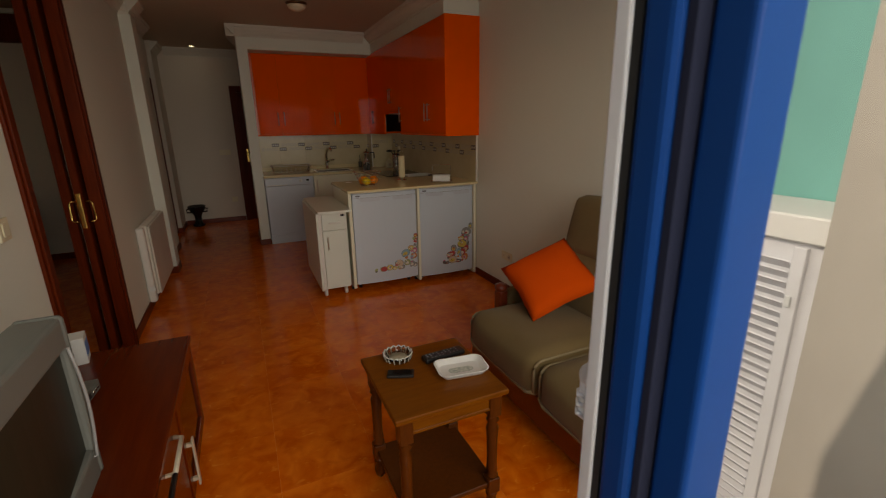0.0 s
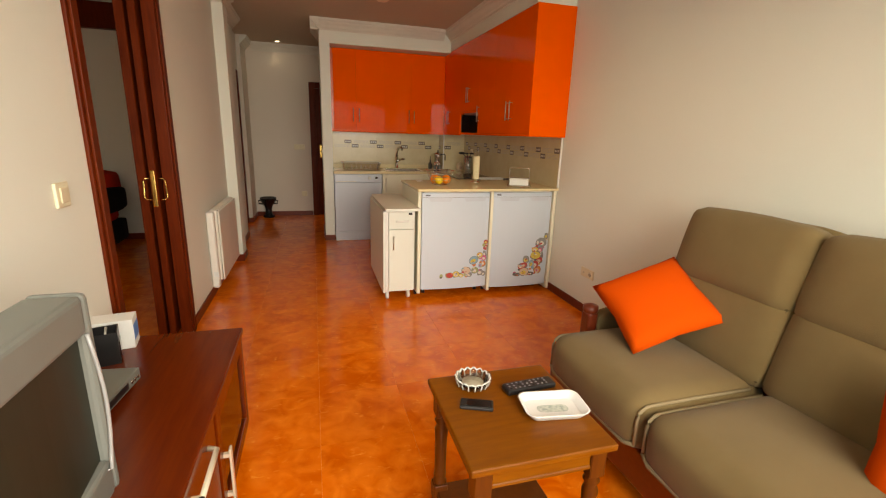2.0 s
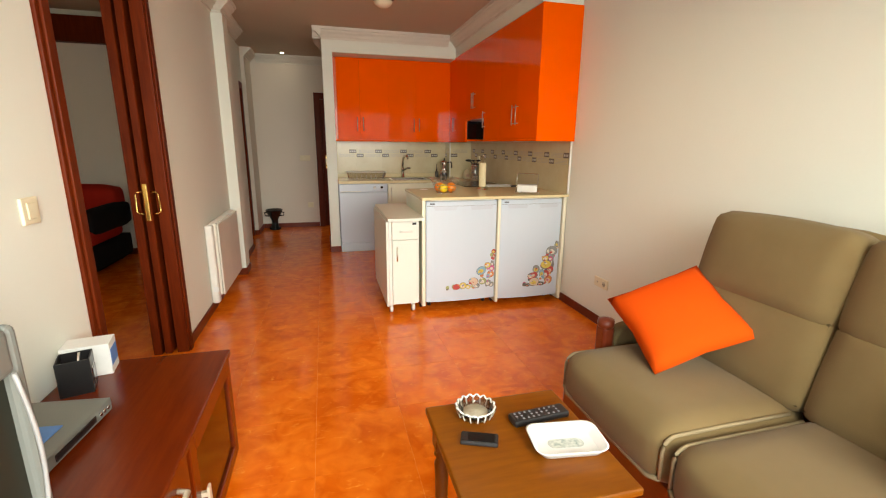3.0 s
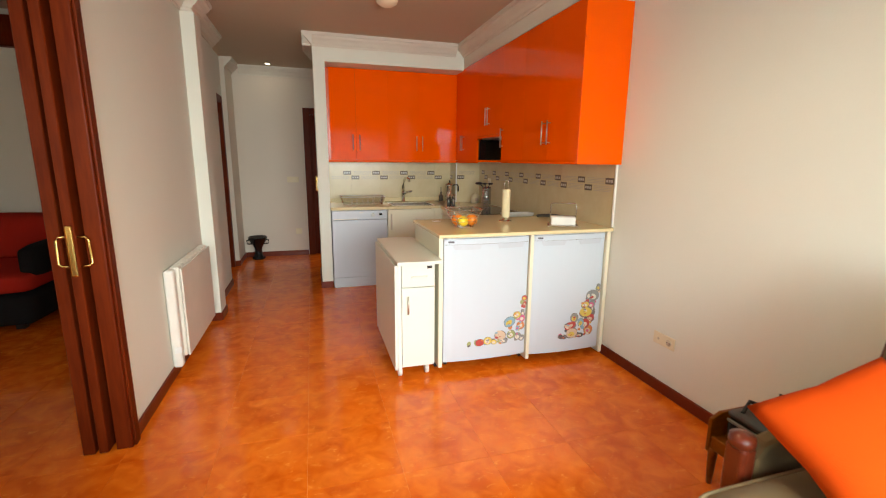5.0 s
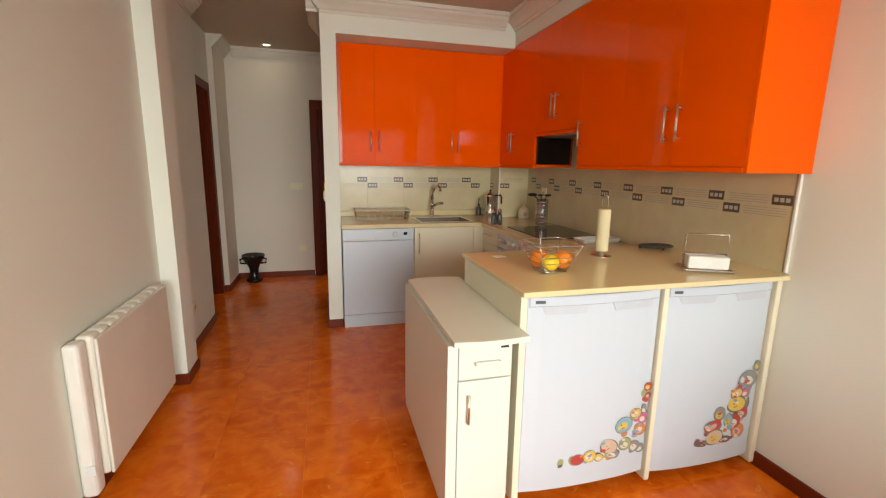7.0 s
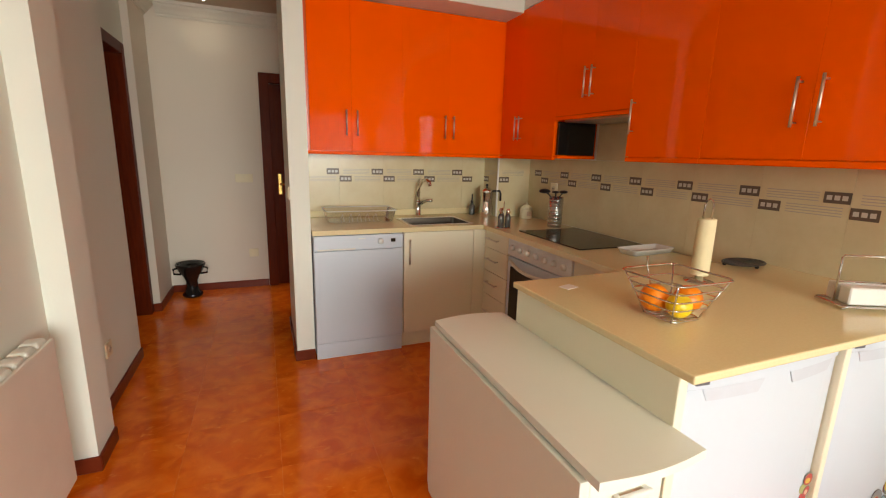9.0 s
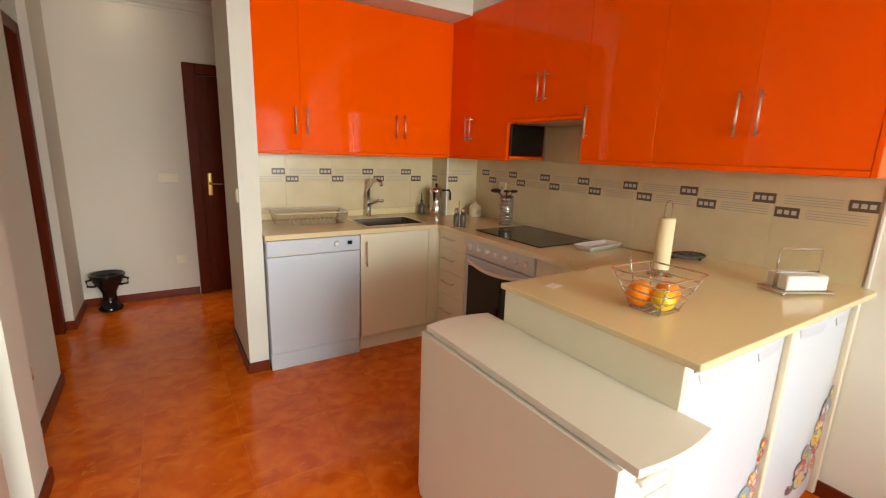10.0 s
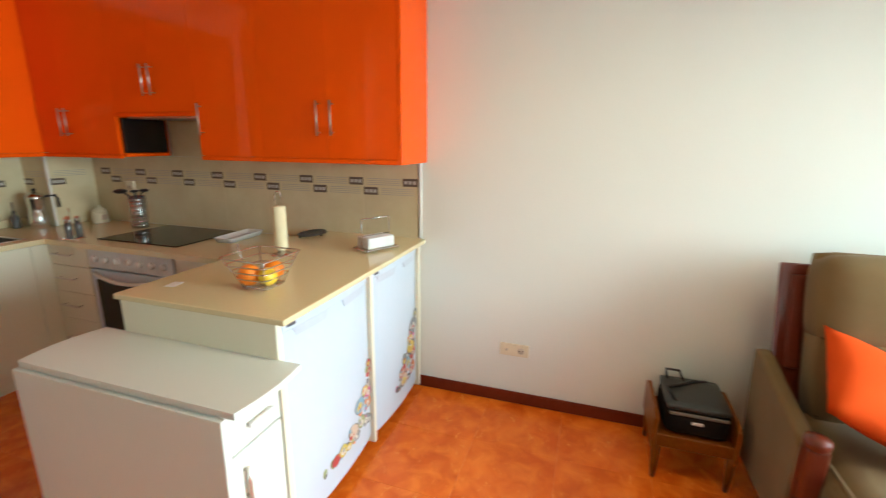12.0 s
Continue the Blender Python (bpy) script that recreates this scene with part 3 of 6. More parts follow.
def slab(xs, ys, keep, z0, z1):
    """One slab on a grid of cells, with the cells left out that keep() turns down."""
    b = bmesh.new()
    cells = {(i, j) for i in range(len(xs) - 1) for j in range(len(ys) - 1) if keep((xs[i] + xs[i + 1]) / 2, (ys[j] + ys[j + 1]) / 2)}
    vs = {}

    def vert(i, j, z):
        if (i, j, z) not in vs:
            vs[i, j, z] = b.verts.new((xs[i], ys[j], z))
        return vs[i, j, z]

    for i, j in cells:
        b.faces.new([vert(i, j, z1), vert(i + 1, j, z1), vert(i + 1, j + 1, z1), vert(i, j + 1, z1)])
        b.faces.new([vert(i, j + 1, z0), vert(i + 1, j + 1, z0), vert(i + 1, j, z0), vert(i, j, z0)])
        for di, dj, p, q in ((0, -1, (i, j), (i + 1, j)), (1, 0, (i + 1, j), (i + 1, j + 1)), (0, 1, (i + 1, j + 1), (i, j + 1)), (-1, 0, (i, j + 1), (i, j))):
            if (i + di, j + dj) not in cells:
                b.faces.new([vert(*p, z0), vert(*q, z0), vert(*q, z1), vert(*p, z1)])
    sharp = [e for e in b.edges if len(e.link_faces) == 2 and e.calc_face_angle() > 1 and abs(e.verts[0].co.z - z1) < 1e-5 and abs(e.verts[1].co.z - z1) < 1e-5]
    bmesh.ops.bevel(b, geom=sharp, offset=0.003, segments=2, affect="EDGES")
    return b


solid("worktop", slab((0.434, 1.10, 1.56, 1.615, 2.218), (5.075, 6.555, 6.645, 6.975, 7.176),
                      lambda x, y: (x > 1.615 or y > 6.555) and not (1.10 < x < 1.56 and 6.645 < y < 6.975), 0.842, CT), QUARTZ, "polished beige speckled quartz worktop round the corner", "worktop")
solid("worktop_upstand", box(0.434, 1.90, 7.150, 7.168, CT + 0.001, CT + 0.05, 0.003), QUARTZ, "low beige quartz upstand behind the sink", "upstand")
dw = thing("dishwasher", (0.73, 6.85, 0), "white freestanding dishwasher under the worktop", "dishwasher")
part("body", box(0.440, 1.022, 6.60, 7.15, 0.02, 0.838, 0.004), WHITE_ENAMEL, dw)
part("door", box(0.440, 1.022, 6.568, 6.598, 0.115, 0.735, 0.006, 2), WHITE_ENAMEL, dw)
pn = part("control_panel", box(0.440, 1.022, 6.562, 6.598, 0.738, 0.836, 0.008, 3), WHITE_ENAMEL, dw)
part("knob", lathe([(0.016, -0.016), (0.019, -0.012), (0.020, 0)], 0.865, 6.562, 0.79, 20, axis="Y"), PANEL_GREY, pn, "grey programme knob")
part("display", box(0.935, 0.965, 6.558, 6.563, 0.782, 0.805), BLACK_GLASS, pn, "black display")
part("grip", box(0.46, 0.70, 6.557, 6.563, 0.742, 0.752, 0.002), WHITE_PLASTIC, pn)
part("badge", box(0.72, 0.765, 6.5595, 6.563, 0.808, 0.816), PANEL_GREY, pn, "small grey badge")
part("plinth", box(0.440, 1.022, 6.585, 6.60, 0.0, 0.108, 0.003), WHITE_ENAMEL, dw)
sc = thing("sink_cabinet", (1.3, 6.85, 0), "cream kitchen base cabinet with one closed door", "cabinet")
part("body", box(1.028, 1.60, 6.602, 7.15, 0.11, 0.66), CREAM, sc)
d = part("door", box(1.032, 1.552, 6.580, 6.600, 0.115, 0.835, 0.003, 2), CREAM, sc)
bar_handle(1.068, 6.580, 0.62, 0.79, (0, -1), d)
part("filler", box(1.555, 1.664, 6.581, 6.600, 0.115, 0.835, 0.002), CREAM, sc)
part("plinth", box(1.028, 1.66, 6.625, 6.64, 0.0, 0.11), CREAM, sc)
dr = thing("drawer_unit", (1.9, 6.42, 0), "cream kitchen drawer unit with four closed drawers", "drawer unit")
part("body", box(1.665, 2.2, 6.248, 6.58, 0.11, 0.84), CREAM, dr)
for k, (z0, z1) in enumerate(((0.715, 0.835), (0.545, 0.71), (0.37, 0.54), (0.115, 0.365))):
    d = part("drawer_front", box(1.645, 1.664, 6.251, 6.578, z0 - 0.0015, z1 + 0.0015, 0.003, 2), CREAM, dr)
    zc = (z0 + z1) / 2 + 0.01
    bm = tube([(1.617, 6.36, zc), (1.617, 6.52, zc)], 0.0055)
    for yy in (6.375, 6.505):
        bm = tube([(1.645, yy, zc), (1.617, yy, zc)], 0.004, n=6, bm=bm)
    part("handle", bm, STEEL, d, "slim satin steel bar handle")
part("plinth", box(1.69, 1.705, 5.1, 6.60, 0.0, 0.11), CREAM, dr)
ov = thing("oven", (1.9, 5.91, 0), "white built-in oven with black glass door", "oven")
part("body", box(1.67, 2.2, 5.582, 6.242, 0.11, 0.84), WHITE_ENAMEL, ov)
pn = part("control_panel", box(1.640, 1.668, 5.585, 6.240, 0.725, 0.836, 0.005, 2), PANEL_GREY, ov, "grey control panel")
for k in range(7):
    part("knob", lathe([(0.014, -0.022), (0.017, -0.018), (0.019, 0)], 1.640, 5.645 + k * 0.088, 0.782, 16, axis="X"), WHITE_PLASTIC, pn, "round white knob")
dd = part("oven_door", box(1.644, 1.668, 5.585, 6.240, 0.20, 0.715, 0.006, 2), WHITE_ENAMEL, ov)
part("window", box(1.640, 1.646, 5.625, 6.20, 0.25, 0.655, 0.002), BLACK_GLASS, dd, "black glass")
part("handle", tube([(1.644, 5.63, 0.69)] + [(1.644 - 0.05 * math.sin(math.pi * i / 10) - 0.008, 5.63 + 0.0565 * i, 0.69 - 0.018 * math.sin(math.pi * i / 10)) for i in range(11)] +
                    [(1.644, 6.195, 0.69)], 0.011), WHITE_PLASTIC, dd, "bowed white handle")
part("storage_drawer", box(1.650, 1.668, 5.585, 6.240, 0.115, 0.195, 0.004), WHITE_ENAMEL, ov)
ec = thing("end_cabinet", (1.9, 5.33, 0), "cream base cabinet between oven and fridges", "cabinet")
part("body", box(1.66, 2.2, 5.085, 5.578, 0.11, 0.84), CREAM, ec)
part("door", box(1.645, 1.659, 5.10, 5.575, 0.115, 0.835, 0.003), CREAM, ec)
hb = thing("ceramic_hob", (1.93, 5.93, CT), "flat black ceramic hob set into the worktop", "hob")
part("glass_plate", box(1.72, 2.19, 5.635, 6.25, CT + 0.0005, CT + 0.007, 0.003, 2), BLACK_GLASS, hb)
for hx, hy, r in ((1.84, 5.80, 0.085), (1.84, 6.09, 0.105), (2.07, 5.80, 0.105), (2.07, 6.09, 0.075)):
    b = bmesh.new()
    vs = [(b.verts.new((hx + (r - 0.0015) * math.cos(a), hy + (r - 0.0015) * math.sin(a), CT + 0.0074)),
           b.verts.new((hx + r * math.cos(a), hy + r * math.sin(a), CT + 0.0074))) for a in [2 * math.pi * i / 40 for i in range(40)]]
    for i in range(40):
        b.faces.new((vs[i][0], vs[(i + 1) % 40][0], vs[(i + 1) % 40][1], vs[i][1]))
    part("zone_ring", b, GREY_PLASTIC, hb)
# sink with bowl
sk = thing("sink", (1.33, 6.80, CT), "stainless steel kitchen sink sunk in the worktop", "sink")
part("rim", box(1.09, 1.57, 6.63, 6.65, CT + 0.0005, CT + 0.004, 0.001, bm=box(1.09, 1.57, 6.97, 6.99, CT + 0.0005, CT + 0.004, 0.001, bm=box(
    1.09, 1.11, 6.65, 6.97, CT + 0.0005, CT + 0.004, 0.001, bm=box(1.55, 1.57, 6.65, 6.97, CT + 0.0005, CT + 0.004, 0.001)))), STEEL, sk)
b = bmesh.new()
hi = [b.verts.new(v) for v in ((1.105, 6.648, CT + 0.001), (1.555, 6.648, CT + 0.001), (1.555, 6.972, CT + 0.001), (1.105, 6.972, CT + 0.001))]
lo = [b.verts.new(v) for v in ((1.125, 6.668, CT - 0.17), (1.535, 6.668, CT - 0.17), (1.535, 6.952, CT - 0.17), (1.125, 6.952, CT - 0.17))]
b.faces.new(lo)
for i in range(4):
    b.faces.new((hi[i], lo[i], lo[(i + 1) % 4], hi[(i + 1) % 4]))
bmesh.ops.bevel(b, geom=[e for e in b.edges if any(v in lo for v in e.verts)], offset=0.02, segments=3, affect="EDGES")
part("bowl", b, mat("sink_bowl", (0.13, 0.11, 0.09), 0.35, 1.0, scale=12), sk, "deep steel bowl")
part("drain", lathe([(0.035, 0), (0.038, 0.003), (0.02, 0.004)], 1.33, 6.81, CT - 0.168, 18), CHROME, sk)
tp = thing("kitchen_tap", (1.305, 7.100, CT), "chrome single-lever kitchen tap", "tap")
part("base", lathe([(0.026, 0), (0.026, 0.008), (0.021, 0.012), (0.020, 0.10), (0.022, 0.105), (0.018, 0.12)], 1.305, 7.10, CT, 20), CHROME, tp)
part("spout", tube([(1.305, 7.100, CT + 0.09), (1.305, 7.095, CT + 0.19), (1.310, 7.080, CT + 0.245), (1.320, 7.050, CT + 0.28), (1.335, 7.000, CT + 0.29), (1.345, 6.960, CT + 0.275),
                    (1.347, 6.950, CT + 0.245)], 0.0145, n=12), CHROME, tp)
part("lever", tube([(1.320, 7.080, CT + 0.10), (1.355, 7.040, CT + 0.125), (1.385, 7.000, CT + 0.13)], 0.012), CHROME, tp)

# ---- breakfast counter with two small fridges ----
bc = thing("breakfast_counter", (1.6, 4.72, 0), "cream panelled counter frame holding two small fridges", "counter")
part("top", prism([(0.975, 4.345), (2.195, 4.345), (2.218, 4.365), (2.218, 5.072), (0.975, 5.072)], "z", 0.901, 0.922, 0.004), QUARTZ, bc, "polished beige quartz top")
for x0, x1, z0 in ((0.985, 1.012, 0.046), (1.606, 1.630, 0.03), (2.185, 2.213, 0.015)):
    part("side_panel", box(x0, x1, 4.385, 5.055, z0, 0.900, 0.002), CREAM, bc)
part("back_panel", box(1.013, 2.184, 5.045, 5.054, 0.05, 0.900), CREAM, bc)
for x0, z0 in ((0.99, 0.046), (1.608, 0.03), (2.19, 0.015)):
    for y0 in (4.50, 5.0):
        part("foot", box(x0, x0 + 0.018, y0, y0 + 0.03, 0, z0), BLACK_PLASTIC, bc)
random.seed(5)
STICKER = [mat("sticker_" + n, tuple(0.86 * q + 0.14 * w for q, w in zip(c, (0.34, 0.28, 0.22))), 0.5, scale=30) for n, c in (("red", (0.5, 0.03, 0.03)), ("yellow", (0.72, 0.55, 0.08)), ("blue", (0.22, 0.42, 0.55)),
                                                              ("grey", (0.25, 0.27, 0.28)), ("orange", (0.70, 0.22, 0.05)), ("pink", (0.65, 0.10, 0.28)),
                                                              ("skin", (0.68, 0.52, 0.38)), ("dark", (0.09, 0.08, 0.09)), ("green", (0.35, 0.40, 0.15)), ("outline", (0.16, 0.15, 0.15)), ("pale", (0.75, 0.72, 0.62)))]


def disc(cx, cz, rx, rz, y, tilt=0.0):
    b = bmesh.new()
    n = 18
    ring = []
    for i in range(n):
        a = 2 * math.pi * i / n
        u, v = rx * math.cos(a), rz * math.sin(a)
        ring.append((cx + u * math.cos(tilt) - v * math.sin(tilt), cz + u * math.sin(tilt) + v * math.cos(tilt)))
    f = [b.verts.new((p, y, q)) for p, q in ring]
    k = [b.verts.new((p, y + 0.0008, q)) for p, q in ring]
    b.faces.new(f)
    for i in range(n):
        b.faces.new((f[i], f[(i + 1) % n], k[(i + 1) % n], k[i]))
    bmesh.ops.recalc_face_normals(b, faces=b.faces[:])
    return b


def fridge(x0, x1, foot, shapes, label):
    fr = thing("fridge", ((x0 + x1) / 2, 4.7, 0.0), label, "fridge", "small fridges under the counter")
    part("body", box(x0 + 0.003, x1 - 0.003, 4.432, 5.0, foot + 0.005, 0.894, 0.004), WHITE_ENAMEL, fr)
    n = 10
    prof = [(x0, 4.430)] + [(x0 + (x1 - x0) * i / n, 4.404 - 0.020 * math.sin(math.pi * i / n) ** 0.7) for i in range(n + 1)] + [(x1, 4.430)]
    d = part("door", prism(prof, "z", foot, 0.886, 0.0), WHITE_ENAMEL, fr, "white slightly bowed door")
    w = x1 - x0

    def front(u):
        return 4.404 - 0.020 * math.sin(math.pi * min(max(u, 0), 1)) ** 0.7

    def bowed(u0, u1, z0, z1, proud, slant=0.0):
        """A strip that follows the bowed door, its lower edge drawn in by slant."""
        us = [u0 + (u1 - u0) * k / 6 for k in range(7)]
        b = bmesh.new()
        rows = []
        for zz, cut in ((z0, slant), (z1, 0.0)):
            for y in (0.001, -proud):
                rows.append([b.verts.new((x0 + w * (u + cut * (0.5 * (u0 + u1) - u) / (0.5 * (u1 - u0))), front(u) + y, zz)) for u in us])
        lo_b, lo_f, hi_b, hi_f = rows
        for p, q in ((lo_f, hi_f), (hi_f, hi_b), (hi_b, lo_b), (lo_b, lo_f)):
            for k in range(6):
                b.faces.new((p[k], p[k + 1], q[k + 1], q[k]))
        for k in (0, 6):
            b.faces.new((lo_f[k], hi_f[k], hi_b[k], lo_b[k]))
        bmesh.ops.recalc_face_normals(b, faces=b.faces[:])
        return b

    part("top_rail", bowed(0.01, 0.99, 0.851, 0.885, 0.005), WHITE_ENAMEL, d, "white rail along the door's head")
    # grips are raised strips; the recess's shade is painted as blue-grey
    for u0, u1 in ((0.09, 0.43), (0.60, 0.95)):
        part("grip", bowed(u0, u1, 0.816, 0.849, 0.0025, 0.03), mat("grip_shade", (0.56, 0.61, 0.68), 0.4, scale=10), d, "finger grip, the shade of its recess in the blue-grey colour")
    part("seam", bowed(0.01, 0.99, 0.848, 0.851, 0.001), GREY_PLASTIC, d, "thin grey seam")
    part("badge", bowed(0.045, 0.11, 0.862, 0.873, 0.007), mat("badge_grey", (0.10, 0.10, 0.12), 0.4, scale=20), d, "small dark badge")
    part("hinge_cover", box(x0 + 0.02, x1 - 0.02, 4.400, 4.43, 0.887, 0.895, 0.002), WHITE_PLASTIC, fr)
    for fx in (x0 + 0.05, x1 - 0.05):
        part("foot", lathe([(0.016, 0), (0.016, foot + 0.005)], fx, 4.53, 0.0, 12), BLACK_PLASTIC, fr)
    for k, (cx, cz, rx, rz, c) in enumerate(shapes):
        u = (cx - x0) / (x1 - x0)
        yy = 4.404 - 0.020 * math.sin(math.pi * min(max(u, 0), 1)) ** 0.7 - 0.0005 - 0.00003 * k
        part("sticker_patch", disc(cx, cz, rx, rz, yy, random.uniform(-0.5, 0.5)), STICKER[c], d)
    return fr


def toy_pile(x0, foot, figures):
    """A heap of round-headed printed figures: place across and up the door, half-width, half-height, colour; each with an outline, a paler patch and dots."""
    out = []
    for u, z, rx, rz, c in figures:
        for k in range(3):
            r = random.uniform(0.009, 0.018)
            out.append((x0 + u + random.uniform(-0.9, 0.5) * rx, foot + max(0.098 + r, z - random.uniform(0.2, 1.6) * rz), r, r * random.uniform(0.7, 1.3), random.randrange(9)))
    for u, z, rx, rz, c in figures:
        x, z = x0 + u, foot + z
        out.append((x, z, rx * 1.04 + 0.001, rz * 1.04 + 0.001, 9))
        out.append((x, z, rx, rz, c))
        out.append((x - rx * 0.1, z - rz * 0.18, rx * 0.62, rz * 0.5, random.choice((6, 1, 10, 10))))
        if rx > 0.02:
            out += [(x - rx * 0.3, z + rz * 0.05, rx * 0.09, rz * 0.10, 7), (x + rx * 0.15, z + rz * 0.03, rx * 0.09, rz * 0.10, 7), (x - rx * 0.08, z - rz * 0.38, rx * 0.22, rz * 0.08, 0)]
            for k in range(3):
                out.append((x + rx * random.uniform(-0.8, 0.8), z + rz * random.uniform(-0.95, 0.9), rx * random.uniform(0.2, 0.4), rz * random.uniform(0.15, 0.3), random.choice((0, 2, 3, 4, 5, 6, 10, c))))
    return out


pile_a = toy_pile(1.022, 0.072, [
    (0.17, 0.100, 0.010, 0.006, 7), (0.47, 0.150, 0.030, 0.028, 8), (0.52, 0.130, 0.026, 0.026, 3), (0.41, 0.115, 0.034, 0.020, 3), (0.555, 0.29, 0.012, 0.028, 3),
    (0.54, 0.205, 0.030, 0.026, 4), (0.245, 0.118, 0.030, 0.023, 0), (0.30, 0.125, 0.028, 0.026, 1), (0.345, 0.112, 0.020, 0.016, 1), (0.39, 0.155, 0.040, 0.030, 6),
    (0.455, 0.240, 0.040, 0.034, 2), (0.51, 0.285, 0.026, 0.021, 1), (0.55, 0.255, 0.020, 0.024, 5), (0.565, 0.355, 0.012, 0.016, 0), (0.562, 0.395, 0.018, 0.018, 0), (0.55, 0.115, 0.020, 0.020, 3)])
pile_b = toy_pile(1.638, 0.055, [
    (0.245, 0.108, 0.034, 0.015, 7), (0.38, 0.108, 0.032, 0.016, 7), (0.465, 0.30, 0.024, 0.060, 3), (0.33, 0.240, 0.030, 0.034, 3), (0.385, 0.200, 0.024, 0.034, 2),
    (0.46, 0.225, 0.036, 0.026, 0), (0.42, 0.190, 0.036, 0.034, 0), (0.45, 0.140, 0.034, 0.036, 4), (0.30, 0.185, 0.046, 0.026, 0), (0.315, 0.130, 0.044, 0.034, 6),
    (0.42, 0.275, 0.048, 0.034, 1), (0.41, 0.330, 0.030, 0.022, 1), (0.462, 0.322, 0.020, 0.020, 5), (0.435, 0.395, 0.018, 0.030, 3), (0.515, 0.445, 0.014, 0.026, 3), (0.475, 0.390, 0.044, 0.038, 3)])
fridge(1.022, 1.600, 0.072, pile_a, "white under-counter fridge with colourful stickers in a corner")
fridge(1.638, 2.178, 0.055, pile_b, "white under-counter fridge with a taller pile of stickers")

# ---- folding kitchen trolley ----
ct = thing("folding_trolley", (0.83, 4.76, 0), "ivory drop-leaf kitchen trolley on castors with its leaf down", "trolley")
arc = [(0.712 + 0.275 * i / 12, 4.305 - 0.013 * math.sin(math.pi * i / 12)) for i in range(13)]
arc2 = [(0.987 - 0.275 * i / 12, 5.150 + 0.022 * math.sin(math.pi * i / 12)) for i in range(13)]
part("top", prism(arc + arc2, "z", 0.758, 0.778, 0.0), CART_WHITE, ct)
part("body", box(0.745, 0.960, 4.385, 5.09, 0.085, 0.756, 0.003), CART_WHITE, ct)
part("drop_leaf", prism([(4.355, 0.080), (5.15, 0.080), (5.165, 0.12), (5.165, 0.752), (4.340, 0.752), (4.345, 0.12)], "x", 0.700, 0.718, 0.002), CART_WHITE, ct, "folded-down ivory leaf")
part("hinge_strip", box(0.718, 0.744, 4.37, 5.12, 0.745, 0.757), PANEL_GREY, ct)
part("end_post", box(0.721, 0.744, 4.360, 4.384, 0.085, 0.745, 0.002), WHITE_PLASTIC, ct)
d = part("drawer", box(0.748, 0.950, 4.365, 4.384, 0.605, 0.745, 0.003, 2), CART_WHITE, ct)
part("handle", box(0.805, 0.905, 4.345, 4.357, 0.662, 0.676, 0.004, 2, box(0.81, 0.822, 4.353, 4.365, 0.664, 0.674, bm=box(0.888, 0.90, 4.353, 4.365, 0.664, 0.674))), WHITE_PLASTIC, d)
part("badge", box(0.905, 0.935, 4.362, 4.366, 0.718, 0.735), BLACK_PLASTIC, d, "small black label")
d = part("door", box(0.748, 0.950, 4.365, 4.384, 0.088, 0.600, 0.003, 2), CART_WHITE, ct)
part("handle", tube([(0.785, 4.351, 0.44), (0.785, 4.351, 0.55)], 0.006, bm=tube([(0.785, 4.365, 0.45), (0.785, 4.351, 0.45)], 0.004, bm=tube([(0.785, 4.365, 0.54), (0.785, 4.351, 0.54)], 0.004))), STEEL, d)
for cx, cy in ((0.744, 4.44), (0.92, 4.44), (0.755, 5.05), (0.925, 5.05)):
    w = part("castor", lathe([(0.029, -0.012), (0.034, -0.008), (0.034, 0.008), (0.029, 0.012)], cx, cy, 0.0345, 16, axis="X"), WHITE_PLASTIC, ct)
    part("fork", box(cx - 0.016, cx + 0.016, cy - 0.012, cy + 0.012, 0.055, 0.086, 0.003), PANEL_GREY, w)

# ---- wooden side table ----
# darker version of the table wood, for the legs and lower shelf
TABLE_DARK = mat("dark_table_wood", (0.075, 0.017, 0.002), 0.3, second=(0.11, 0.028, 0.003), scale=7, amount=0.9, stretch=(8, 8, 1), bump=0.04, spec=0.3)
tb = thing("coffee_table", (0.735, 2.04, 0), "varnished brown wooden coffee table with turned legs and lower shelf", "table")
TX0, TX1, TY0, TY1, TZ = 0.535, 0.955, 1.825, 2.265, 0.55
part("tabletop", box(TX0, TX1, TY0, TY1, TZ - 0.022, TZ, 0.006, 3), TABLE_WOOD, tb)
for x0, x1, y0, y1 in ((TX0 + 0.06, TX1 - 0.06, TY0 + 0.026, TY0 + 0.044), (TX0 + 0.06, TX1 - 0.06, TY1 - 0.044, TY1 - 0.026), (TX0 + 0.026, TX0 + 0.044, TY0 + 0.06, TY1 - 0.06),
                       (TX1 - 0.044, TX1 - 0.026, TY0 + 0.06, TY1 - 0.06)):
    part("apron", box(x0, x1, y0, y1, TZ - 0.085, TZ - 0.022, 0.003, 1, box(x0 - 0.001 if y1 - y0 > 0.1 else x0, x1 + 0.003 if y1 - y0 > 0.1 else x1, y0 - (0.004 if x1 - x0 > 0.1 else 0), y1 + 0.002, TZ - 0.085, TZ - 0.072, 0.003)), TABLE_WOOD, tb)
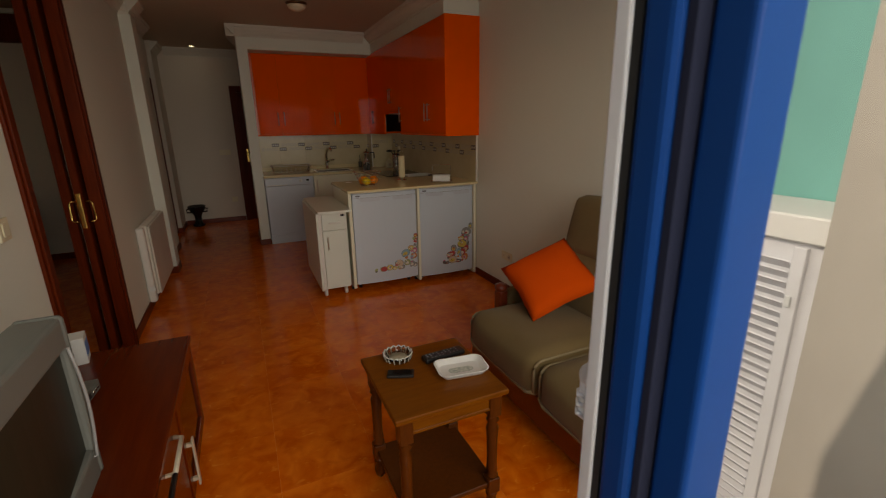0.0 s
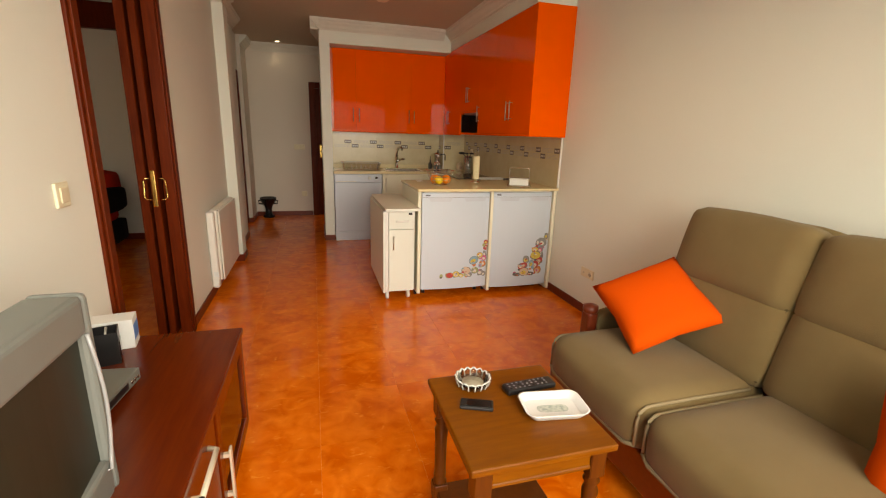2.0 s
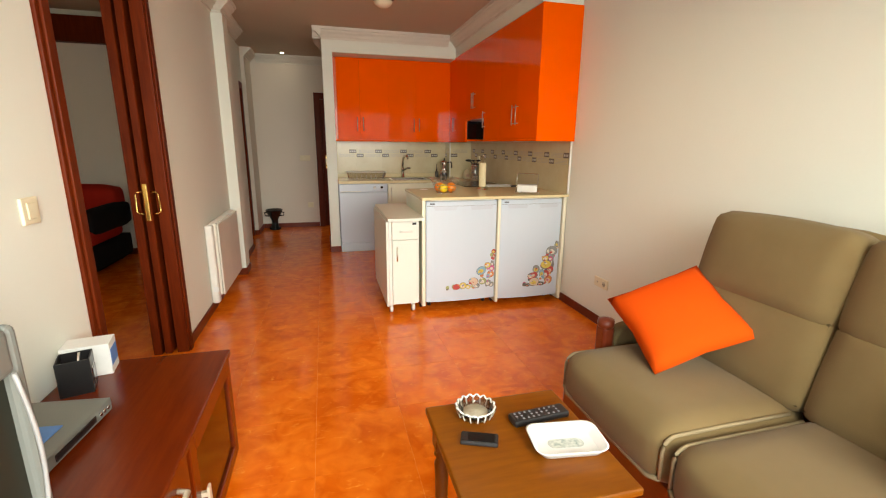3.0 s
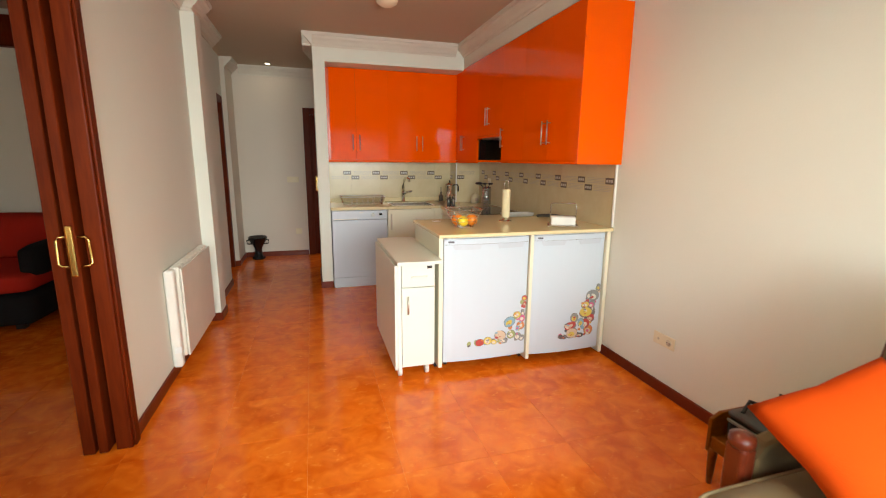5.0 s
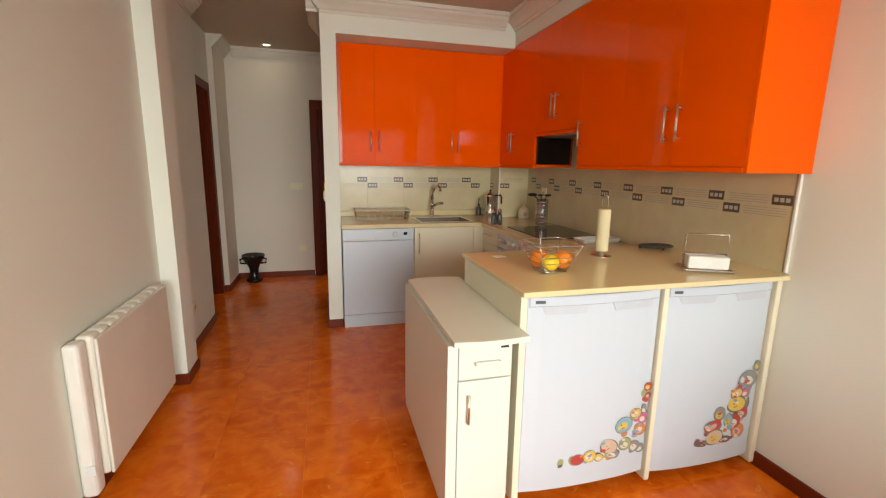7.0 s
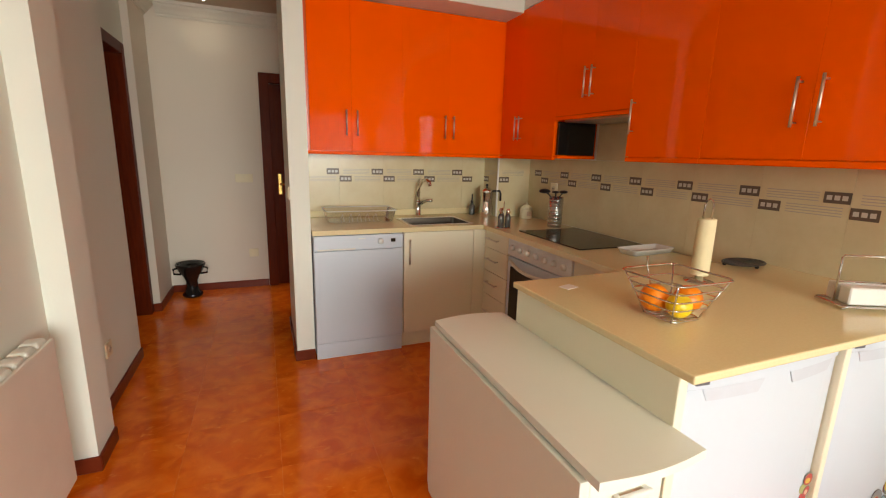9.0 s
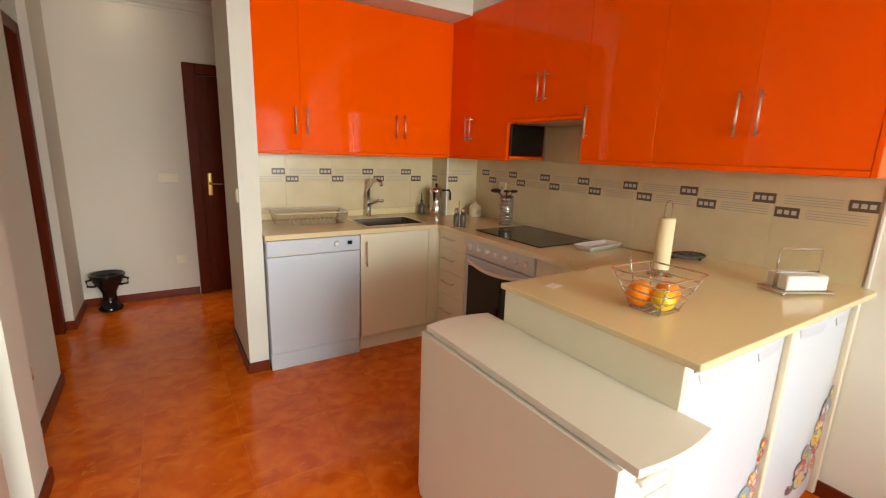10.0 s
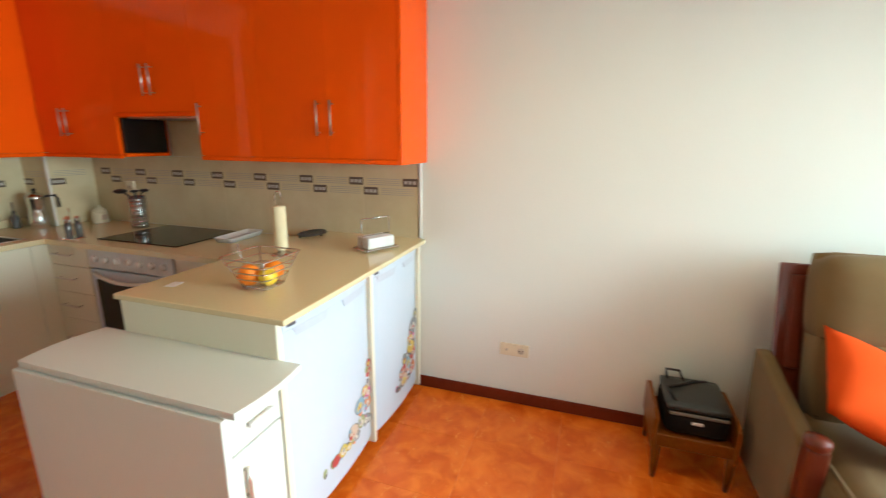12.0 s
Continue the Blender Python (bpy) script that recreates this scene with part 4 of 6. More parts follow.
for lx in (TX0 + 0.042, TX1 - 0.042):
    for ly in (TY0 + 0.042, TY1 - 0.042):
        bm = box(lx - 0.024, lx + 0.024, ly - 0.024, ly + 0.024, TZ - 0.115, TZ - 0.022, 0.003)
        bm = box(lx - 0.024, lx + 0.024, ly - 0.024, ly + 0.024, 0.10, 0.165, 0.003, 1, bm)
        bm = lathe([(0.020, 0), (0.024, 0.01), (0.016, 0.02), (0.022, 0.032), (0.019, 0.06), (0.020, 0.16), (0.023, 0.215), (0.016, 0.235), (0.024, 0.25), (0.016, 0.262), (0.022, 0.27)],
                   lx, ly, 0.165, 16, bm)
        bm = lathe([(0.010, 0), (0.020, 0.015), (0.024, 0.04), (0.015, 0.07), (0.022, 0.085), (0.022, 0.10)], lx, ly, 0.0, 16, bm)
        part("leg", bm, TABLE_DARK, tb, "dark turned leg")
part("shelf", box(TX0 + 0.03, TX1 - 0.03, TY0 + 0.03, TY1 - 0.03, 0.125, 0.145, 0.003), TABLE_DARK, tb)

# ---- sofa ----
sf = thing("sofa", (1.7, 2.05, 0), "two-seat olive-beige velour sofa in a red-brown wooden frame", "sofa")
SY0, SY1, SYM = 1.40, 2.72, 2.07


def tilt_back(bm):
    bm.transform(Matrix.Translation((1.80, 0, 0.44)) @ Matrix.Rotation(radians(14), 4, "Y") @ Matrix.Translation((-1.80, 0, -0.44)))
    return bm


def ring_on(x0, x1, y0, y1, z, r, corner=0.06):
    """A loop of piping round a rounded rectangle."""
    pts = []
    for cx, cy, a0 in ((x1 - corner, y1 - corner, 0), (x0 + corner, y1 - corner, 90), (x0 + corner, y0 + corner, 180), (x1 - corner, y0 + corner, 270)):
        for k in range(5):
            a = radians(a0 + 22.5 * k)
            pts.append((cx + corner * math.cos(a), cy + corner * math.sin(a), z))
    return tube(pts, r, True, 6)


for y0, y1 in ((SY0, SYM - 0.004), (SYM + 0.004, SY1 - 0.025)):
    s = part("seat_cushion", soft_block(1.245, 1.86, y0, y1, 0.235, 0.455, 0.070, 0.020, 12), FABRIC, sf, "padded seat with a rounded front")
    side = [(1.2575, 0.285), (1.2565, 0.385)] + [(1.305 - 0.0485 * math.cos(radians(a)), 0.386 + 0.0485 * math.sin(radians(a))) for a in (15, 30, 45, 60, 75, 90)] + [(1.50, 0.437), (1.76, 0.437)]
    bm = tube([(px, y0 + 0.020, pz) for px, pz in side], 0.0065)
    bm = tube([(px, y1 - 0.020, pz) for px, pz in side], 0.0065, bm=bm)
    bm = tube([(1.2575, y0 + 0.020, 0.285), (1.250, y0 + 0.06, 0.268), (1.248, y1 - 0.06, 0.268), (1.2575, y1 - 0.020, 0.285)], 0.009, bm=bm)
    part("piping", bm, PIPING, s, "pale piped edge")
    y1 = min(y1, SY1 - 0.085)
    b = part("back_cushion", tilt_back(soft_block(1.745, 1.90, y0, y1, 0.43, 0.785, 0.04, 0.012, 9)), FABRIC, sf, "lower back pad")
    b = part("back_cushion", tilt_back(soft_block(1.735, 1.92, y0, y1, 0.725, 1.065, 0.05, 0.018, 9)), FABRIC, sf, "upper head pad")
    rim = tilt_back(tube([(1.765, y0 + 0.015, 0.46), (1.765, y0 + 0.014, 1.00), (1.785, y0 + 0.03, 1.050), (1.785, y1 - 0.03, 1.050), (1.765, y1 - 0.014, 1.00),
                                                                      (1.765, y1 - 0.015, 0.46)], 0.008))
    part("piping", rim, WELT_SHADE, b, "welt seam, its shadow put into the dark colour")
    part("back_rim", tilt_back(soft_block(1.86, 1.94, y0 + 0.01, y1 - 0.01, 0.45, 1.085, 0.03, 0.0, 6)), FABRIC, sf)
part("base_frame", box(1.29, 1.90, SY0 - 0.02, SY1 + 0.02, 0.09, 0.255, 0.012, 2), SOFA_WOOD, sf, "dark red wooden base")
part("back_frame", tilt_back(box(1.915, 1.94, SY0, SY1, 0.25, 1.03, 0.006)), SOFA_WOOD, sf)
for ya, yb in ((SY1 - 0.012, SY1 + 0.048), (SY0 - 0.068, SY0 - 0.008)):
    ym = (ya + yb) / 2
    part("arm", prism([(1.514, 0.10), (1.514, 0.47), (1.55, 0.515), (1.80, 0.565), (1.96, 0.61), (2.03, 0.61), (1.99, 0.10)], "y", ya, yb, 0.016), FABRIC, sf, "upholstered side panel")
    part("arm_post", tilt_back(box(1.90, 1.965, ya - 0.08, yb - 0.085, 0.60, 0.985, 0.010, 2)), SOFA_WOOD, sf, "upright wooden end of the back")
    bm = box(1.455, 1.512, ya - 0.004, yb + 0.004, 0.06, 0.52, 0.014, 3)
    part("arm_front", lathe([(0.0, 0), (0.034, 0.004), (0.038, 0.02), (0.036, 0.040), (0.0, 0.052)], 1.484, ym, 0.508, 18, bm), SOFA_WOOD, sf, "rounded wooden front post")
for fx in (1.34, 1.84):
    for fy in (SY0 + 0.04, SY1 - 0.04):
        part("foot", box(fx - 0.03, fx + 0.03, fy - 0.03, fy + 0.03, 0, 0.09, 0.005), SOFA_WOOD, sf)


def cushion(m, half, label):
    """A square scatter cushion with drawn-out corners."""
    b = bmesh.new()
    n = 14
    grid = {}
    for s in (1, -1):
        for i in range(n + 1):
            for j in range(n + 1):
                u, v = 2 * i / n - 1, 2 * j / n - 1
                pinch = 1 - 0.07 * (1 - (abs(u) * abs(v)) ** 0.8) * max(abs(u), abs(v)) ** 2
                h = 0.072 * max(0.0, (1 - u ** 2) * (1 - v ** 2)) ** 0.42 + 0.004 * math.sin(5 * u + 2 * v) * (1 - max(abs(u), abs(v)))
                edge = i in (0, n) or j in (0, n)
                if edge and s == -1:
                    grid[s, i, j] = grid[1, i, j]
                else:
                    grid[s, i, j] = b.verts.new((u * half * pinch, v * half * pinch, s * h))
        for i in range(n):
            for j in range(n):
                q = [grid[s, i, j], grid[s, i + 1, j], grid[s, i + 1, j + 1], grid[s, i, j + 1]]
                f = b.faces.new(q if s == 1 else q[::-1])
                f.smooth = True
    b.transform(m)
    return solid("cushion", b, CUSHION, label, "cushion", group="orange sofa cushions")


def frame_of(origin, ux, uy):
    """A pose from a centre and two edge directions."""
    a = Vector(ux).normalized()
    c = a.cross(Vector(uy)).normalized()
    d = c.cross(a)
    return Matrix(((a.x, d.x, c.x, origin[0]), (a.y, d.y, c.y, origin[1]), (a.z, d.z, c.z, origin[2]), (0, 0, 0, 1)))


cushion(frame_of((1.64, 2.50, 0.643), (0.34, -0.10, 0.155), (0.04, 0.38, 0.18)), 0.203, "plain orange square cushion leaning on the sofa back")
cushion(frame_of((1.70, 1.475, 0.57), (0.10, -0.38, 0.03), (0.14, 0.0, 0.40)), 0.20, "plain orange square cushion at the sofa's window end")

# ---- floor tiles ----
TS = 0.41


def floor_tiles(x0, x1, y0, y1, owner):
    meshes = {}
    ix = int((x1 - x0) / TS) + 1
    iy = int((y1 - y0) / TS) + 1
    for i in range(ix):
        for j in range(iy):
            a, c = x0 + i * TS, y0 + j * TS
            w, h = min(TS, x1 - a), min(TS, y1 - c)
            if w < 0.02 or h < 0.02:
                continue
            key = (round(w, 3), round(h, 3))
            if key not in meshes:
                bm = box(0.0005, w - 0.0005, 0.0005, h - 0.0005, -0.010, 0.0)
                bmesh.ops.bevel(bm, geom=[e for e in bm.edges if all(v.co.z > -0.001 for v in e.verts)], offset=0.0003, segments=1, affect="EDGES")
                me = bpy.data.meshes.new("tile")
                bm.to_mesh(me)
                bm.free()
                me.materials.append(TILE)
                meshes[key] = me
            ob = new("tile", meshes[key])
            ob.location = (a, c, 0)
            ob.parent = owner


floor = tagged(new("floor"), "glossy mottled terracotta-orange ceramic tile floor", "floor", kind="structure")
floor_tiles(-1.05, 2.22, 1.08, 8.6, floor)
floor_b = tagged(new("floor_bedroom"), "dark reddish tiled bedroom floor", "floor", kind="structure")
floor_tiles(-3.4, -1.05, 1.12, 7.2, floor_b)

# ---- television bench and what stands on it ----
tc = thing("tv_bench", (-0.39, 2.1, 0), "dark cherry-veneered television bench against the wall", "tv bench")
CY0, CY1, CXF, CZ = 1.27, 2.905, -0.128, 0.512
part("top", box(-0.632, CXF + 0.006, CY0, CY1, CZ - 0.028, CZ, 0.006, 2), CABINET_WOOD, tc)
for y0, y1 in ((CY0 + 0.01, CY0 + 0.035), (1.78, 1.80), (2.315, 2.335), (CY1 - 0.035, CY1 - 0.01)):
    part("side_panel", box(-0.627, CXF - 0.022, y0, y1, 0.05, CZ - 0.028, 0.002), CABINET_WOOD, tc)
part("bottom_panel", box(-0.627, CXF - 0.022, CY0 + 0.012, CY1 - 0.012, 0.05, 0.07), CABINET_WOOD, tc)
part("back_panel", box(-0.632, -0.627, CY0 + 0.012, CY1 - 0.012, 0.07, CZ - 0.03), CABINET_WOOD, tc)
part("plinth", box(-0.62, CXF - 0.05, CY0 + 0.02, CY1 - 0.02, 0.0, 0.05), CABINET_WOOD, tc)


def glazed_door(y0, y1, handle_y):
    bm = box(CXF - 0.021, CXF, y0, y0 + 0.055, 0.06, CZ - 0.032, 0.003)
    bm = box(CXF - 0.021, CXF, y1 - 0.055, y1, 0.06, CZ - 0.032, 0.003, 1, bm)
    bm = box(CXF - 0.021, CXF, y0 + 0.055, y1 - 0.055, 0.06, 0.115, 0.003, 1, bm)
    bm = box(CXF - 0.021, CXF, y0 + 0.055, y1 - 0.055, CZ - 0.087, CZ - 0.032, 0.003, 1, bm)
    d = part("door", bm, CABINET_WOOD, tc, "framed glass door")
    part("pane", box(CXF - 0.013, CXF - 0.009, y0 + 0.05, y1 - 0.05, 0.11, CZ - 0.08), CLEAR_GLASS, d)
    part("handle", box(CXF + 0.018, CXF + 0.026, handle_y - 0.012, handle_y + 0.012, 0.10, 0.31, 0.003, 2,
                       box(CXF, CXF + 0.02, handle_y - 0.006, handle_y + 0.006, 0.12, 0.135, bm=box(CXF, CXF + 0.02, handle_y - 0.006, handle_y + 0.006, 0.275, 0.29))), mat("pale_satin_metal", (0.74, 0.66, 0.50), 0.35, 0.35, scale=30), d, "flat pale satin handle")


glazed_door(2.338, CY1 - 0.012, 2.385)
glazed_door(CY0 + 0.012, 1.776, 1.72)
d = part("drawer_front", box(CXF - 0.021, CXF, 1.805, 2.310, 0.36, CZ - 0.032, 0.003, 2), CABINET_WOOD, tc)
part("handle", tube([(CXF, 2.215, 0.442), (CXF + 0.026, 2.205, 0.442), (CXF + 0.026, 2.02, 0.442)], 0.008, bm=box(CXF, CXF + 0.026, 2.02, 2.03, 0.438, 0.446)), mat("pale_satin_metal", (0.74, 0.66, 0.50), 0.35, 0.35, scale=30), d, "pale satin bar handle")
part("grip", tube([(CXF + 0.026, 2.02, 0.442), (CXF + 0.026, 1.90, 0.442), (CXF, 1.892, 0.442)], 0.0085), BLACK_PLASTIC, d, "black end of the handle")
part("shelf", box(-0.64, CXF - 0.03, 1.80, 2.315, 0.20, 0.215), CABINET_WOOD, tc)
part("drawer_front", box(CXF - 0.021, CXF, 1.805, 2.310, 0.06, 0.355, 0.003, 2), CABINET_WOOD, tc)

tv = thing("television", (-0.45, 1.78, CZ), "bulky silver-grey tube television on the bench", "television")
FX = -0.25
ZB, ZT, TY_0, TY_1 = CZ + 0.035, 1.012, 1.285, 1.995
bm = box(FX - 0.10, FX, TY_0, TY_0 + 0.026, ZB, ZT, 0.014, 3)
bm = box(FX - 0.10, FX, TY_1 - 0.026, TY_1, ZB, ZT, 0.014, 3, bm)
bm = box(FX - 0.10, FX - 0.002, TY_0 + 0.022, TY_1 - 0.022, ZT - 0.085, ZT - 0.001, 0.012, 3, bm)
bm = box(FX - 0.10, FX - 0.002, TY_0 + 0.022, TY_1 - 0.022, ZB + 0.001, ZB + 0.085, 0.012, 3, bm)
part("bezel", bm, GREY_PLASTIC, tv, "silver-grey plastic surround")
n = 12
prof = [(TY_0 + 0.022, FX - 0.05)] + [(TY_0 + 0.022 + (TY_1 - TY_0 - 0.044) * i / n, FX - 0.022 + 0.018 * math.sin(math.pi * i / n)) for i in range(n + 1)] + [(TY_1 - 0.022, FX - 0.05)]
part("screen", prism([(x, y) for y, x in prof], "z", ZB + 0.08, ZT - 0.08), mat("tube_glass", (0.026, 0.028, 0.018), 0.3, scale=5, spec=0.1), tv, "dark olive tube screen")
for yy in (TY_0 + 0.034, TY_1 - 0.034):
    s = 1 if yy > 1.64 else -1
    part("speaker_trim", tube([(FX - 0.006, yy - s * 0.012, ZB + 0.07)] + [(FX + 0.002 + 0.008 * math.sin(math.pi * i / 8), yy - s * 0.004 + s * 0.010 * math.sin(math.pi * i / 8), ZB + 0.07 + (ZT - ZB - 0.15) * i / 8) for i in range(9)],
                              0.004), mat("trim_grey", (0.33, 0.32, 0.31), 0.35, scale=20), tv, "pale curved trim strip")
b = bmesh.new()
a = [b.verts.new(v) for v in ((FX - 0.098, TY_0 + 0.01, ZB), (FX - 0.098, TY_1 - 0.01, ZB), (FX - 0.098, TY_1 - 0.01, ZT - 0.02), (FX - 0.098, TY_0 + 0.01, ZT - 0.02))]
c = [b.verts.new(v) for v in ((-0.62, TY_0 + 0.16, ZB + 0.03), (-0.62, TY_1 - 0.16, ZB + 0.03), (-0.62, TY_1 - 0.16, ZT - 0.16), (-0.62, TY_0 + 0.16, ZT - 0.16))]
b.faces.new(a[::-1])
b.faces.new(c)
for i in range(4):
    b.faces.new((a[i], a[(i + 1) % 4], c[(i + 1) % 4], c[i]))
bmesh.ops.recalc_face_normals(b, faces=b.faces[:])
bmesh.ops.bevel(b, geom=b.edges[:], offset=0.02, segments=2, affect="EDGES")
part("rear_housing", b, GREY_PLASTIC, tv, "grey tapering rear housing")
part("foot", box(-0.62, FX - 0.03, 1.43, 1.87, CZ, ZB + 0.01, 0.008, 2), GREY_PLASTIC, tv)

stb = thing("set_top_box", (-0.52, 2.41, CZ), "flat silver set-top box on the bench", "set-top box")
M = Matrix.Translation((-0.515, 2.41, CZ)) @ Matrix.Rotation(radians(-6), 4, "Z")


def put(bm, m=None):
    bm.transform(m if m is not None else M)
    return bm


part("case", put(box(-0.115, 0.115, -0.14, 0.14, 0.006, 0.046, 0.004, 2)), GREY_PLASTIC, stb)
part("front_slot", put(box(0.112, 0.1165, -0.11, 0.06, 0.014, 0.034, 0.001)), BLACK_PLASTIC, stb)
for k in range(3):
    part("button", put(lathe([(0.006, 0), (0.006, 0.004)], 0.115, 0.08 + 0.018 * k, 0.026, 10, axis="X")), CHROME, stb)
for fx in (-0.09, 0.09):
    for fy in (-0.11, 0.11):
        part("foot", put(lathe([(0.010, 0), (0.010, 0.006)], fx, fy, 0, 10)), RUBBER, stb)
solid("leaflet", put(box(-0.02, 0.07, -0.115, 0.0, 0.0475, 0.0505, 0.0005)), BLUE_PAPER, "blue and white leaflet on the set-top box", "leaflet")
pb = thing("pen_box", (-0.54, 2.70, CZ), "small black desk box with pens in it", "pen box")
MP = Matrix.Translation((-0.545, 2.70, CZ)) @ Matrix.Rotation(radians(18), 4, "Z")
bm = box(-0.045, 0.045, -0.045, -0.041, 0, 0.118, 0.001)
for q in ((-0.045, 0.045, 0.041, 0.045), (-0.045, -0.041, -0.041, 0.041), (0.041, 0.045, -0.041, 0.041)):
    bm = box(*q, 0, 0.118, 0.001, 1, bm)
part("box", put(box(-0.041, 0.041, -0.041, 0.041, 0, 0.004, bm=bm), MP), BLACK_PLASTIC, pb)
part("clock_face", put(box(0.045, 0.048, -0.028, 0.030, 0.02, 0.075, 0.001), MP), BLACK_GLASS, pb)
part("clock_rim", put(box(0.045, 0.0465, -0.033, 0.035, 0.015, 0.080, 0.001), MP), CHROME, pb)
part("pen", put(tube([(-0.03, -0.03, 0.006), (-0.035, -0.036, 0.112)], 0.005), MP), STICKER[0], pb, "red pen")
part("pen", put(tube([(-0.01, 0.03, 0.006), (0.01, 0.036, 0.115)], 0.004), MP), STEEL, pb)
cb = thing("carton", (-0.555, 2.83, CZ), "small white and blue cardboard carton", "carton")
MC = Matrix.Translation((-0.56, 2.825, CZ)) @ Matrix.Rotation(radians(10), 4, "Z")
part("sides", put(box(-0.07, 0.07, -0.045, 0.045, 0, 0.115, 0.001), MC), PAPER, cb)
part("blue_label", put(box(0.0702, 0.0712, -0.040, 0.040, 0.03, 0.09), MC), BLUE_PAPER, cb)

# ---- on the coffee table ----
z = TZ
at = thing("ashtray", (0.668, 2.19, z), "round cut-glass ashtray on the coffee table", "ashtray")
ASH = glass_mat("cut_glass", 0.16, (0.88, 0.87, 0.82), 0.05)
b = lathe([(0.034, 0), (0.047, 0.003), (0.054, 0.014), (0.059, 0.027), (0.053, 0.029), (0.043, 0.011), (0.0, 0.008)], 0, 0, 0, 64)
for v in b.verts:
    if v.co.z > 0.015:
        a = math.atan2(v.co.y, v.co.x)
        k = 0.5 + 0.5 * math.cos(16 * a)
        v.co.x, v.co.y, v.co.z = v.co.x * (1 + 0.035 * k), v.co.y * (1 + 0.035 * k), v.co.z + 0.005 * k
b.transform(Matrix.Translation((0.668, 2.19, z)))
part("bowl", b, ASH, at)
mat("cut_glass_edge", (0.74, 0.72, 0.64), 0.06, scale=20, spec=0.9)
part("rim", tube([(0.668 + (0.055 + 0.002 * math.cos(16 * a)) * math.cos(a), 2.19 + (0.055 + 0.002 * math.cos(16 * a)) * math.sin(a), z + 0.030 + 0.003 * math.cos(16 * a)) for a in [2 * math.pi * i / 96 for i in range(96)]],
                 0.0025, True, 6), MATS["cut_glass_edge"], at)
part("floor", lathe([(0.0, 0), (0.036, 0), (0.036, 0.001), (0.0, 0.001)], 0.668, 2.19, z + 0.012, 24), mat("pressed_glass", (0.40, 0.35, 0.25), 0.12, second=(0.62, 0.58, 0.48), scale=120, spec=0.8), at)
for k in range(16):
    a = 2 * math.pi * (k + 0.5) / 16
    part("facet", tube([(0.668 + 0.050 * math.cos(a), 2.19 + 0.050 * math.sin(a), z + 0.006), (0.668 + 0.057 * math.cos(a), 2.19 + 0.057 * math.sin(a), z + 0.026)], 0.0022, n=6), MATS["cut_glass_edge"], at)
mat("button_grey", (0.20, 0.21, 0.23), 0.5, scale=30)
rc = thing("remote_control", (0.84, 2.135, z), "long black television remote control", "remote control")
MR = Matrix.Translation((0.84, 2.130, z)) @ Matrix.Rotation(radians(4), 4, "Z")
part("case", put(box(-0.088, 0.088, -0.025, 0.025, 0, 0.020, 0.007, 3), MR), BLACK_PLASTIC, rc)
for i in range(9):
    for j in range(3):
        part("button", put(box(-0.075 + i * 0.016, -0.069 + i * 0.016, -0.016 + j * 0.013, -0.011 + j * 0.013, 0.0195, 0.0215, 0.0006), MR), MATS["button_grey"] if (i * 2 + j) % 5 else RUBBER, rc)
ds = thing("dish", (0.86, 2.01, z), "white rectangular ceramic dish with rounded corners", "dish")
MD = Matrix.Translation((0.855, 2.005, z)) @ Matrix.Rotation(radians(-8), 4, "Z")


def round_rect(hx, hy, r, n=6):
    pts = []
    for cx, cy, a0 in ((hx - r, hy - r, 0), (-hx + r, hy - r, 90), (-hx + r, -hy + r, 180), (hx - r, -hy + r, 270)):
        for k in range(n + 1):
            a = radians(a0 + 90 * k / n)
            pts.append((cx + r * math.cos(a), cy + r * math.sin(a)))
    return pts


def tray(levels):
    """A dish from stacked rounded rectangles: half-width, half-depth, corner, height."""
    b = bmesh.new()
    rings = [[b.verts.new((p, q, h)) for p, q in round_rect(hx, hy, r)] for hx, hy, r, h in levels]
    n = len(rings[0])
    for a, c in zip(rings, rings[1:]):
        for i in range(n):
            f = b.faces.new((a[i], a[(i + 1) % n], c[(i + 1) % n], c[i]))
            f.smooth = True
    b.faces.new(rings[0][::-1])
    b.faces.new(rings[-1])
    return b


part("bowl", put(tray([(0.072, 0.045, 0.02, 0), (0.078, 0.050, 0.02, 0.003), (0.096, 0.064, 0.030, 0.024), (0.097, 0.065, 0.030, 0.026), (0.092, 0.060, 0.028, 0.025), (0.076, 0.048, 0.02, 0.006)]), MD), CERAMIC, ds)
part("motif", put(tray([(0.048, 0.017, 0.016, 0.0062), (0.048, 0.017, 0.016, 0.0068)]), MD), mat("glaze_green", (0.30, 0.37, 0.34), 0.25, scale=90, second=(0.68, 0.70, 0.64), amount=1.0), ds, "pale green painted motif")
ph = thing("mobile_phone", (0.635, 2.08, z), "small dark mobile phone with a silver rim", "phone")
MF = Matrix.Translation((0.640, 2.075, z)) @ Matrix.Rotation(radians(-22), 4, "Z")
part("case", put(box(-0.050, 0.050, -0.023, 0.023, 0, 0.013, 0.005, 3), MF), mat("phone_grey", (0.03, 0.028, 0.027), 0.25, 0.3, scale=30), ph)
part("screen", put(box(-0.030, 0.040, -0.018, 0.018, 0.0128, 0.0142, 0.0005), MF), BLACK_GLASS, ph)

